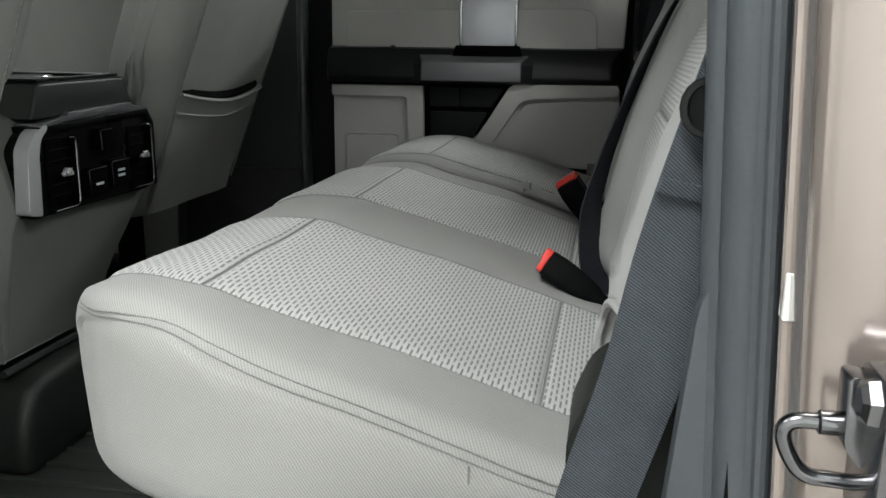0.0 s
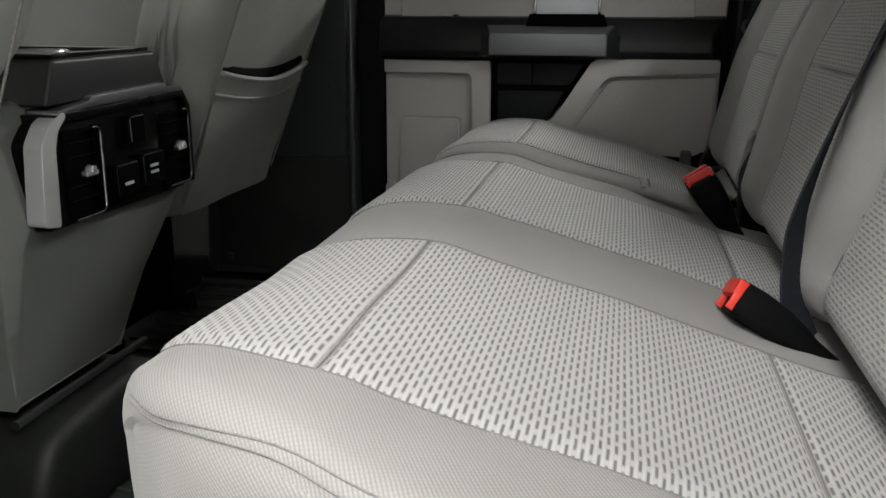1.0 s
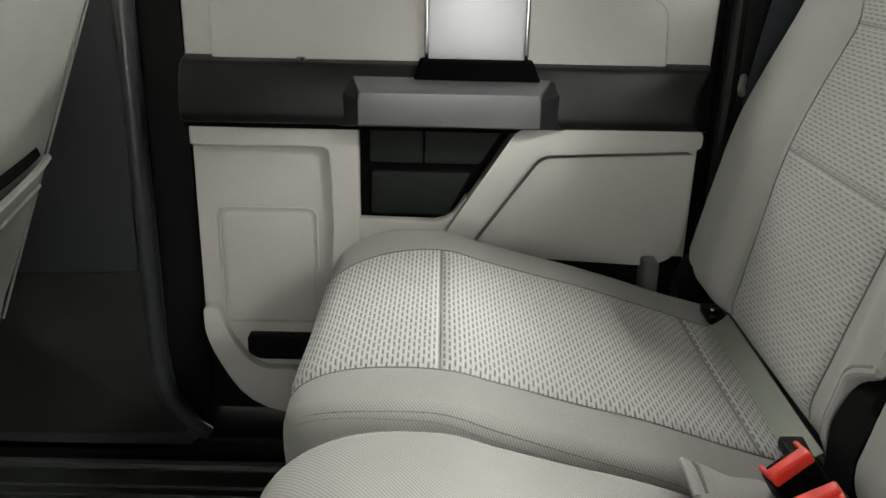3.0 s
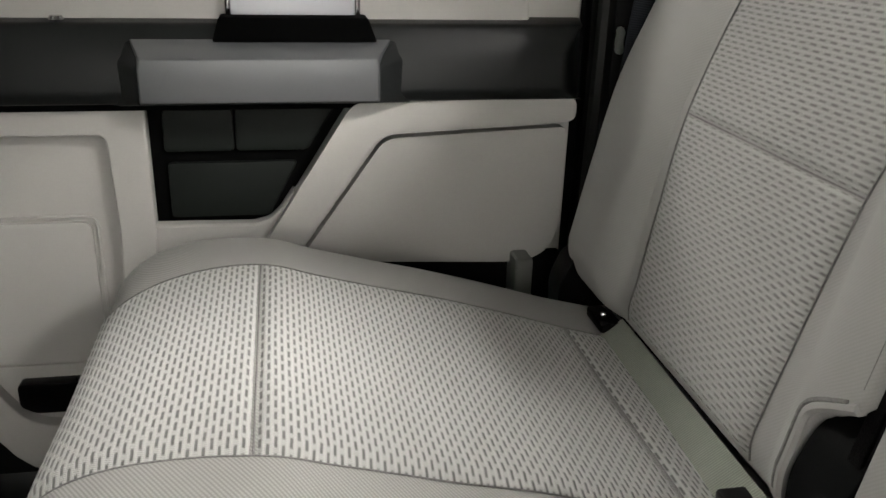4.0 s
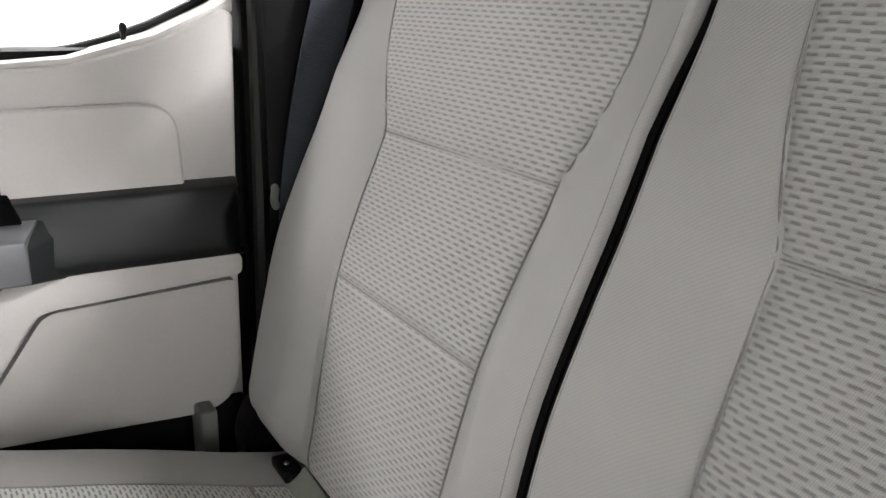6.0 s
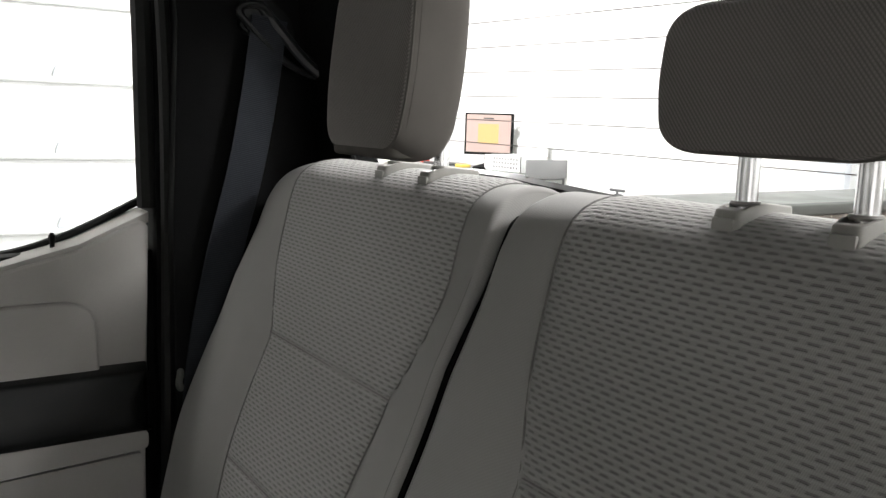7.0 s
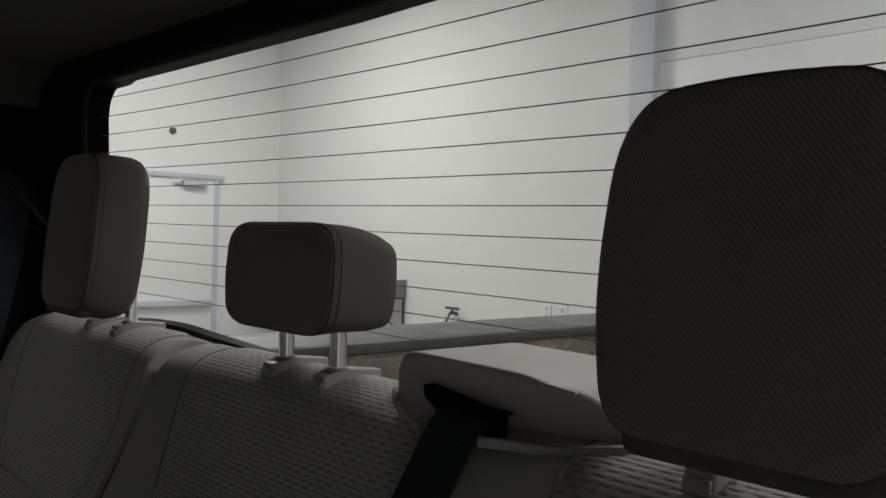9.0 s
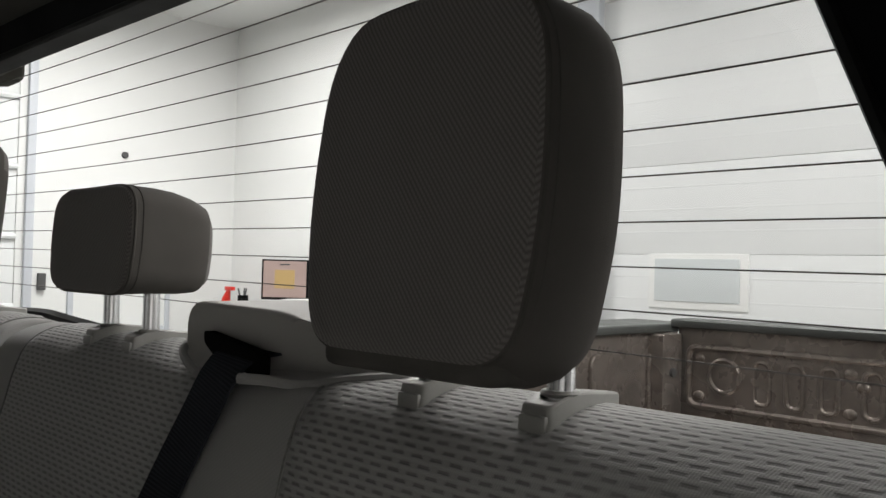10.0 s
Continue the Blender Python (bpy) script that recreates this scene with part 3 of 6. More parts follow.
def backrest(name, label, lo, hi, lo_drop, hi_drop, seats, notch, outer_in=0.022):
    t = thing(name, label, "bench seat", (0.45, (lo + hi) / 2, 0.375), "rear bench sections")
    lo_fn, hi_fn = shoulder(lo, -1, 0.86, lo_drop, notch), shoulder(hi, 1, 0.86, hi_drop)

    def inboard(c):
        """How far the door-side insert widens towards the middle of the car low down."""
        return 0.070 * ease((0.78 - c.y) / 0.15) + 0.035 * ease((0.53 - c.y) / 0.11)

    def lift(c, y):
        """Side bolsters stand proud of the inserts and fade towards the top."""
        if c.x > 0.62 or c.y < 0.36:
            return 0.0
        f = min(1.0, max(0.0, (0.93 - c.y) / 0.15)) * min(1, max(0, (c.y - 0.37) / 0.06))
        g = math.sin(min(1.0, max(0.0, (c.y - 0.739) / 0.12)) * math.pi / 2)
        spans = [(a - (0.065 if a < -0.5 else 0.032) * g + (outer_in * max(0.0, min(1.0, (0.72 - c.y) / 0.28)) if a < -0.5 else 0.0), b + (0.065 if b > 0.5 else 0.032) * g + (inboard(c) if a < -0.5 else 0.0)) for a, b in seats]
        for a, b in spans:
            if a - 0.004 <= y <= b + 0.004:
                return 0.002 * f * noise.noise(Vector((c.y * 11, y * 10, 1.7)))
        e = min(min(abs(y - a), abs(y - b)) for a, b in spans)
        side = (hi - y) if lo > 0 else (y - lo)
        tall = 0.027 if lo < 0 and -0.341 < y < -0.150 else 0.017
        return tall * f * math.sin(min(1.0, e / 0.05) * math.pi / 2) * min(1, max(0.0, side / 0.02 + 0.6))
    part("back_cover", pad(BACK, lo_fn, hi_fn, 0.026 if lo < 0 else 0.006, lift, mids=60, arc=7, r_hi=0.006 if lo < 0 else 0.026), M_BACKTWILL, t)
    for a, b in seats:
        def flare(c, k):
            return k * math.sin(min(1.0, max(0.0, (c.y - 0.739) / 0.12)) * math.pi / 2)

        def left(c, a=a, k=0.065 if a < -0.5 else 0.032, low=outer_in if a < -0.5 else 0.022):
            return a + low * max(0.0, min(1.0, (0.72 - c.y) / 0.28)) - flare(c, k)

        def right(c, b=b, k=0.065 if b > 0.5 else 0.032):
            return b - (0.022 * max(0.0, min(1.0, (0.72 - c.y) / 0.28)) if b > -0.3 else -inboard(c)) + flare(c, k)
        for s0, s1, nm in ((BS_BASE, BS_LOW, "lower_panel"), (BS_LOW, BS_UP, "middle_panel"), (BS_UP, BS_TOP, "upper_panel")):
            part(nm, inset_panel(BACK, s0 + 0.0004, s1 - 0.0004, left, right, lift), M_DASHBACK, t, "knitted cloth insert with dark slits")
        for s in (BS_LOW, BS_UP):
            c, _ = BACK.at(s)
            part("cross_seam", tube(line_on(BACK, [s] * 13, steps(left(c), right(c), 12), 0.0006), 0.0007, 5), M_SEAM, t)
        for fn in (left, right):
            ss = steps(BS_BASE, BS_TOP, 50)
            part("side_seam", tube(line_on(BACK, ss, [fn(BACK.at(s)[0]) for s in ss], 0.0006, lift), 0.0009, 5), M_SEAM, t)
    # rolled hem round the cut-out at the foot, and stitching beside the split
    low, high = BACK.find(1, max(0.412, notch[1] - 0.055), 0.04), BACK.find(1, notch[2], 0.04)
    for inn, r in ((0.004, 0.0042), (0.012, 0.0018))[:2 if lo > 0 else 1]:
        ss = steps(low, high, 26)
        ys = [lo_fn(BACK.at(s)[0]) + inn for s in ss]
        pts = []
        for s, y in zip(ss, ys):
            c, nrm = BACK.at(s)
            c = c + nrm * (lift(c, y) - (0.002 if r > 0.003 else 0.0))
            pts.append((c.x, y, c.y))
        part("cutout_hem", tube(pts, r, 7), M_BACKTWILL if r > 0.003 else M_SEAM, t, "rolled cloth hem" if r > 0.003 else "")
    y = lo + 0.0055 if lo > 0 else hi - 0.0055
    ss = steps(BACK.find(1, 0.51), BACK.find(1, 0.86), 36)
    part("edge_stitching", tube(line_on(BACK, ss, [y] * 37, -0.0001, lift), 0.0004, 5), M_SEAM, t)
    # black felt on the flanks at the split, widened to draw its dark gap
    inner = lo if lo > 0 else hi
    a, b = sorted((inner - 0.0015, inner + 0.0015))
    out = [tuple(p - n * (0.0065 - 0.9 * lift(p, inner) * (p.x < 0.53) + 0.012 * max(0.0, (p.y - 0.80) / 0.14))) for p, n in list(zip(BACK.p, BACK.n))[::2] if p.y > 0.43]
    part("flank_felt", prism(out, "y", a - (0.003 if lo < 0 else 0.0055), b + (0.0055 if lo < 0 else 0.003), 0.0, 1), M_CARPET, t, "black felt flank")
    return t


BACKS_60 = ((-0.619, -0.341), (-0.150, 0.147))
BACKS_40 = ((0.341, 0.619),)
backrest("bench_seat", "wide grey cloth bench backrest, upright, with knitted inserts", -Y_OUT, 0.248, 0.085, 0.018, BACKS_60, (0.200, 0.444, 0.510), 0.100)
backrest("bench_seat", "narrow grey cloth bench backrest, upright, with a knitted insert", 0.2645, Y_OUT, 0.018, 0.085, BACKS_40, (0.042, 0.468, 0.498))


# ---- headrests ----
def headrest(y, label, outline, sections, lean, zc, posts, z_post, lift_post):
    t = thing("headrest", label, "headrest", (0.547, y, 0.94), "rear headrests")
    shape = [(y + a, z) for a, z in outline]
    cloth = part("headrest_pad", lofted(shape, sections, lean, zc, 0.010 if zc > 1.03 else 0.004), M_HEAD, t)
    # faces turned away from the front take the darkened cloth as painted shade
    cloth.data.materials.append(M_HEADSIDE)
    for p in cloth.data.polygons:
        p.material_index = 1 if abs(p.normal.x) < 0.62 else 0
    if zc > 1.03:
        zb = min(z for _, z in shape)
        x0, x1 = sections[4][0] + lean * (zb - zc), sections[-4][0] + lean * (zb - zc)
        w = max(a for a, _ in shape) - y - 0.017
        foot = rounded([(x0, y - w), (x0, y + w), (x1, y + w * 0.92), (x1, y - w * 0.92)], 0.016, 5)
        part("base_panel", prism(foot, "z", zb - 0.0085, zb + 0.0065, 0.006, 4), M_WELT, t, "darker cloth panel under the pad")
    # welt seams round the front face and low round the sides
    front = next(s for s in sections if s[1] >= 0.999)
    x = front[0]
    part("welt_seam", tube([(x + lean * (z - zc) - 0.0005, y + (a - y) * 0.998, zc + (z - zc) * 0.999) for a, z in shape], 0.0011, 6, closed=True), M_WELT, t)
    part("stitching", tube([(x + 0.006 + lean * (z - zc), y + (a - y) * 1.0035, zc + (z - zc) * 1.0035) for a, z in shape], 0.0005, 5, closed=True), M_WELT, t)
    for d in (-1, 1):
        part("post", tube([(0.547, y + d * posts, z_post - 0.03), (0.547, y + d * posts, lift_post)], 0.0072, 14), M_POST, t, "chrome post")
    return t


def guide(y, z):
    """A plastic sleeve in which a headrest post sits: a blunt front with a button, a tail that tapers back."""
    t = thing("headrest_guide", "grey plastic headrest guide sleeve on the seat top", "headrest guide", (0.547, y, z), "headrest guides")
    plan = rounded([(0.523, y - 0.0120), (0.523, y + 0.0120), (0.552, y + 0.0150), (0.592, y + 0.006), (0.592, y - 0.006), (0.552, y - 0.0150)], [0.005, 0.005, 0.014, 0.006, 0.006, 0.014], 4)
    bm = prism(plan, "z", z - 0.030, z, 0.0, 1)
    for v in bm.verts:
        if v.co.z > z - 0.001:
            v.co.z -= 0.0035 * max(0.0, (v.co.x - 0.555) / 0.035) + 0.006 * max(0.0, (0.545 - v.co.x) / 0.027)
            v.co.y = y + (v.co.y - y) * 0.80
            v.co.x += 0.004 if v.co.x < 0.529 else 0.0
    part("sleeve", bevel_all(bm, 0.0030, 3, 40), M_GUIDE, t)
    part("release_button", box((0.5245, y - 0.0085, z - 0.0205), (0.534, y + 0.0085, z - 0.0095), 0.0020, 2), M_GUIDE, t)
    part("post_collar", tube([(0.547 + 0.0085 * math.cos(q), y + 0.0085 * math.sin(q), z - 0.001) for q in steps(0, 2 * math.pi, 14)[:-1]], 0.0018, 6, True), M_GUIDE, t)
    return t


def outboard(top):
    """The front outline of an outboard headrest, up to its top."""
    return rounded([(-0.071, 0.962), (-0.083, 1.030), (-0.075, top - 0.005), (0.0, top), (0.075, top - 0.005), (0.083, 1.030), (0.071, 0.962)], [0.026, 0.04, 0.052, 0.03, 0.052, 0.04, 0.026], 8)


OUT_BACK = [(0.482, 0.40, 0), (0.4822, 0.75, 0), (0.4828, 0.90, 0), (0.4840, 0.967, 0), (0.4855, 0.990, 0), (0.488, 1.0, 0), (0.500, 1.008, 0), (0.520, 1.010, -0.001), (0.534, 1.003, -0.001), (0.544, 0.978, -0.002), (0.551, 0.92, -0.003), (0.555, 0.76, -0.004), (0.556, 0.40, -0.004)]
MIDDLE = rounded([(-0.081, 0.977), (-0.087, 1.02), (-0.083, 1.068), (0.083, 1.068), (0.087, 1.02), (0.081, 0.977)], [0.034, 0.01, 0.036, 0.036, 0.01, 0.034], 9)
MID_BACK = [(0.5045, 0.40, 0), (0.5040, 0.72, 0), (0.5045, 0.88, 0), (0.5055, 0.962, 0), (0.507, 0.988, 0), (0.510, 1.0, 0), (0.522, 1.002, 0), (0.536, 0.990, 0), (0.552, 0.972, -0.001), (0.568, 0.93, -0.003), (0.582, 0.86, -0.005), (0.592, 0.71, -0.007), (0.596, 0.40, -0.008)]

for y in (-0.440, 0.004, 0.451):
    if abs(y) < 0.1:
        headrest(y, "low grey cloth middle headrest raised on two chrome posts", MIDDLE, MID_BACK, 0.05, 1.02, 0.041, 0.94, 1.0)
    else:
        headrest(y, "tall grey cloth outboard headrest on two short chrome posts", outboard(1.139 if y < 0 else 1.151), OUT_BACK, 0.10, 1.05, 0.044, 0.94, 0.985)
    for d in (-1, 1):
        guide(y + d * (0.041 if abs(y) < 0.1 else 0.044), 0.9460)


# ---- belts and buckles ----
def buckle(tip, axis, wide, label, big=1.0):
    """A belt buckle: axis runs from its tip down to the stalk, wide along its broad side."""
    t = thing("belt_buckle", label, "seat belt buckle", tip, "seat belt buckles")
    ax = Vector(axis).normalized()
    w = (Vector(wide) - ax * ax.dot(Vector(wide))).normalized()
    n = ax.cross(w)
    if n.z < 0:
        n = -n
    m = Matrix.Translation(tip) @ Matrix((ax, w, n)).transposed().to_4x4() @ Matrix.Diagonal((1, big, big, 1))
    bm, rings = bmesh.new(), []
    for s, hw, hn in ((0.002, 0.0150, 0.0085), (0.003, 0.0172, 0.0110), (0.020, 0.0178, 0.0118), (0.045, 0.0165, 0.0112), (0.068, 0.0132, 0.0090), (0.080, 0.0105, 0.0065), (0.105, 0.0100, 0.0045)):
        rings.append([bm.verts.new((s, a, b)) for a, b in rounded([(-hw, -hn), (hw, -hn), (hw, hn), (-hw, hn)], 0.005, 3)])
    k = len(rings[0])
    for a, b in zip(rings, rings[1:]):
        for i in range(k):
            bm.faces.new((a[i], a[(i + 1) % k], b[(i + 1) % k], b[i]))
    bm.faces.new(rings[0]), bm.faces.new(rings[-1])
    red = join(box((-0.0065, -0.0160, -0.0010), (0.006, 0.0160, 0.0102), 0.0028, 3), box((-0.0040, -0.0162, -0.0098), (0.006, -0.0130, 0.002), 0.0010, 2), box((-0.0040, 0.0130, -0.0098), (0.006, 0.0162, 0.002), 0.0010, 2))
    for nm, b, mat_, lab in (("housing", bm, M_BLACK, ""), ("release_button", red, M_RED, "red release button")):
        bmesh.ops.transform(b, matrix=m, verts=b.verts)
        part(nm, b, mat_, t, lab)
    return t


fold = thing("seat_flap", "folded grey cloth corner flap beside the buckles", "seat flap", (0.225, 0.235, 0.41))
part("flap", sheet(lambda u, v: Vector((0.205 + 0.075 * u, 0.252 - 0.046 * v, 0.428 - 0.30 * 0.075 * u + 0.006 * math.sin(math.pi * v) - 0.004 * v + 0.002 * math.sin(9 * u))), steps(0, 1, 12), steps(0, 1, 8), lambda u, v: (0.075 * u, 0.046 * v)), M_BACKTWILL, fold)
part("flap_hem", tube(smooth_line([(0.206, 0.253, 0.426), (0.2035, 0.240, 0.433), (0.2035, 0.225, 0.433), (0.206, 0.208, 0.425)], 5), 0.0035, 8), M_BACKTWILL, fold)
part("flap_crease", tube(smooth_line([(0.214, 0.250, 0.427), (0.213, 0.232, 0.433), (0.215, 0.212, 0.425)], 5), 0.0018, 6), M_SEAM, fold)
buckle((0.276, -0.247, 0.416), (0.84, -0.08, -0.53), (0.15, -1, 0.25), "black seat belt buckle with a red button, leaning on the cushion", 1.42)
buckle((0.278, 0.166, 0.450), (0.55, 0.02, -0.83), (0.84, -0.08, 0.52), "black seat belt buckle with a red button, beside another", 1.12)
buckle((0.277, 0.224, 0.445), (0.55, 0.06, -0.83), (0.84, 0.20, 0.40), "black seat belt buckle with a red button by the split", 1.12)
# beige webbing that lies in the crease of the narrow seat
lap = thing("lap_belt", "pale green-grey lap belt lying in the seat crease", "seat belt", (0.335, 0.46, 0.38))
part("webbing", strap(smooth_line([(0.347, 0.62, 0.381), (0.343, 0.52, 0.383), (0.339, 0.42, 0.385), (0.334, 0.31, 0.389)], 6), (0.80, 0, 0.60), 0.036), M_BELTBEIGE, lap)
part("tongue", box((0.338, 0.617, 0.378), (0.360, 0.662, 0.389), 0.003), M_GLOSSBLACK, lap, "black belt tongue")
part("tongue_rivet", tube([(0.348, 0.64, 0.388), (0.348, 0.64, 0.3905)], [0.004, 0.003], 8), M_CHROME, lap)
part("end_clip", box((0.322, 0.300, 0.383), (0.346, 0.345, 0.395), 0.003), M_GLOSSBLACK, lap, "black belt clip")

# shoulder belt of the middle seat, out of its cover on the backrest top
cover = thing("belt_cover", "beige plastic belt guide cover on top of the backrest", "seat belt cover", (0.58, -0.24, 0.92))
poly = rounded([(-0.148, 0.914), (-0.148, 0.966), (-0.160, 0.977), (-0.288, 0.975), (-0.322, 0.960), (-0.372, 0.914)], [0, 0.012, 0.012, 0.03, 0.03, 0], 5)
shell = prism(poly, "x", 0.522, 0.632, 0.0, 1)
for v in shell.verts:
    if v.co.y < -0.30 and v.co.x < 0.6:
        v.co.x += 0.5 * (-0.30 - v.co.y) + 0.012
part("housing", bevel_all(shell, 0.011, 5, 20), M_TRIM, cover)
part("slot", prism(rounded([(-0.183, 0.9565), (-0.184, 0.9475), (-0.200, 0.938), (-0.258, 0.929), (-0.259, 0.944), (-0.252, 0.9475)], 0.003, 3), "x", 0.5175, 0.526, 0.001, 1), M_CARPET, cover, "black belt slot")
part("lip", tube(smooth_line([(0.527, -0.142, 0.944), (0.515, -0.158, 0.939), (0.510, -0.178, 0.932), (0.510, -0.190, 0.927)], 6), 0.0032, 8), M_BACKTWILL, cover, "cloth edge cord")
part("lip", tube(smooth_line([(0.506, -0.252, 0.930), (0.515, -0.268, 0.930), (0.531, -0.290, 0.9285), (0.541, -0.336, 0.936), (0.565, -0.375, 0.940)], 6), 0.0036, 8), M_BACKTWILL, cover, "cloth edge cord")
belt = [(0.540, -0.226, 0.946), (0.521, -0.226, 0.943), (0.508, -0.224, 0.930), (0.4965, -0.216, 0.900), (0.474, -0.205, 0.844), (0.429, -0.212, 0.755), (0.392, -0.220, 0.68), (0.354, -0.226, 0.58), (0.333, -0.227, 0.508), (0.327, -0.227, 0.465), (0.331, -0.226, 0.41), (0.350, -0.225, 0.366)]


def belt_thing(label, pts, wide, width, material, base, group=""):
    t = thing("shoulder_belt", label, "seat belt", base, group)
    web = strap(pts, wide, width)
    part("webbing", web, material, t)
    ps = [Vector(p) for p in pts]
    for d in (-0.5, 0.5):
        edge = []
        for i, p in enumerate(ps):
            run = (ps[min(i + 1, len(ps) - 1)] - ps[max(i - 1, 0)]).normalized()
            w = Vector(wide[i] if isinstance(wide, list) else wide)
            w = (w - run * w.dot(run)).normalized()
            edge.append(p + w * width * d)
        part("selvedge", tube(edge, 0.0011, 5), material, t, "rolled belt edge")
    return t


belt = smooth_line(belt, 5)
turn = [min(1.0, max(0.0, (i - 22) / 22)) for i in range(len(belt))]
belt_thing("dark shoulder belt running down the middle of the backrest", belt, [(0.05 + 0.45 * q, 0.98 - 0.12 * q, 0.10) for q in turn], 0.046, M_BELT, (0.35, -0.225, 0.37), "shoulder belts")

# hinge covers in the cut-outs at the feet of the backrests
for y0, y1, top, look_ in ((-0.768, -0.690, 0.484, M_FOOT), (0.728, 0.768, 0.43, M_GLOSSBLACK), (0.252, 0.303, 0.488, M_BLACK)):
    h = thing("hinge_cover", "black plastic hinge cover at the foot of the backrest", "hinge cover", (0.36, (y0 + y1) / 2, 0.33), "hinge covers")
    d = 0.016 if y0 > 0.2 and y0 < 0.5 else 0.0
    poly = rounded([(0.332 + d, 0.31), (0.329 + d, top - 0.05), (0.342 + d, top - 0.018), (0.368 + d, top), (0.41, top - 0.02), (0.42, 0.31)], 0.010, 3)
    part("cover", prism(poly, "y", y0, y1, 0.010, 3), look_, h)
    part("hinge_bracket", box((0.37, y0 + 0.006, 0.27), (0.43, y1 - 0.006, 0.335), 0.006), M_STEEL, h)
# seat base under the cushions
solo("under_seat_box", box((0.03, -0.60, 0.06), (0.40, 0.64, 0.275), 0.01), M_CARPET, "black carpeted storage box below the bench cushions", "storage box")


# ---- cab shell ----
solo("floor", box((-1.9, -0.86, -0.02), (0.68, 0.86, 0.04), 0.0), M_CARPET, "black carpeted cab floor", "floor", kind="structure")
solo("ceiling", box((-1.5, -0.80, 1.30), (0.66, 0.80, 1.345), 0.01), M_LINER, "grey felt headliner", "ceiling", kind="structure")
solo("roof", box((-1.5, -0.86, 1.355), (0.75, 0.86, 1.385), 0.02), M_PAINT, "bronze painted cab roof", "roof", kind="structure")


def glass_x(y, z):
    """The bowed, forward-leaning plane of the rear window."""
    return 0.632 - 0.0547 * y ** 2 - 0.162 * (z - 0.93)


WIN = [(-0.671, 0.915), (-0.546, 1.262), (0.618, 1.264), (0.718, 0.915)]


def ring_wall(name, outer, inner, fn, depth, material, label, category):
    """A wall with one rounded opening through it."""
    bm = bmesh.new()
    k = len(inner)
    loops = []
    for pts, dx in ((inner, 0), (outer, 0), (outer, depth), (inner, depth)):
        loops.append([bm.verts.new((fn(y, z) + dx, y, z)) for y, z in pts])
    for a, b in zip(loops, loops[1:] + loops[:1]):
        for i in range(k):
            j = (i + 1) % k
            bm.faces.new((a[i], a[j], b[j], b[i]))
    return solo(name, bm, material, label, category, kind="structure")


def densify(poly, n):
    out = []
    for i in range(len(poly)):
        a, b = Vector(poly[i]), Vector(poly[(i + 1) % len(poly)])
        out += [tuple(a.lerp(b, j / n)) for j in range(n)]
    return out


inner = rounded(densify(WIN, 1), 0.055, 8)
inner = densify(inner, 2)


def outward(p):
    """The matching point on the outer edge of the rear wall."""
    y, z = p
    dy, dz = y / 0.64, (z - 1.09) / 0.172
    m = max(abs(dy), abs(dz))
    return (0.80 * dy / m, 1.09 + (0.22 if dz > 0 else 0.19) * dz / m)


ring_wall("wall_rear", [outward(p) for p in inner], inner, glass_x, 0.035, M_BLACK, "black trim wall round the rear window", "wall")
solo("wall_rear_low", box((0.628, -0.80, 0.04), (0.68, 0.80, 0.902), 0.004), M_BLACK, "black lower back wall of the cab", "wall", kind="structure")
win = thing("window_1", "rear window with defroster wires, seen against a white garage", "window", (0.64, 0, 0.915), kind="structure")
bm = bmesh.new()
vin = [bm.verts.new((glass_x(y * 1.01, z) + 0.02, y * 1.01, 1.09 + (z - 1.09) * 1.02)) for y, z in inner]
mid = [bm.verts.new((glass_x(v.co.y * 0.5, 1.09 + (v.co.z - 1.09) * 0.5) + 0.02, v.co.y * 0.5, 1.09 + (v.co.z - 1.09) * 0.5)) for v in vin]
cen = bm.verts.new((glass_x(0, 1.09) + 0.02, 0, 1.09))
k = len(vin)
for i in range(k):
    j = (i + 1) % k
    bm.faces.new((vin[i], vin[j], mid[j], mid[i]))
    bm.faces.new((mid[i], mid[j], cen))
pane = part("pane", bm, M_GLASS, win, "clear glass pane")
pane.visible_shadow = False
for i in range(-5, 7):
    z = 1.0878 + i * 0.0249
    w0, w1 = -0.660 + 0.37 * (z - 0.935), 0.70 - 0.29 * (z - 0.935)
    part("defroster_wire", tube([(glass_x(y, z) + 0.016, y, z + 0.0106 * y) for y in steps(w0, w1, 14)], 0.0006, 4), M_WIRE, win)
part("window_gasket", tube([(glass_x(y, z) - 0.001, y, z) for y, z in inner], 0.004, 6, True), M_RUBBER, win, "black rubber gasket")
solo("wiring_cover", tube(smooth_line([(0.608, 0.62, 0.918), (0.612, 0.50, 0.926), (0.616, 0.40, 0.928), (0.618, 0.33, 0.924), (0.624, 0.24, 0.918), (0.63, 0.06, 0.908)], 6), 0.013, 8), M_GLOSSBLACK, "black trim strip below the rear window", "trim")


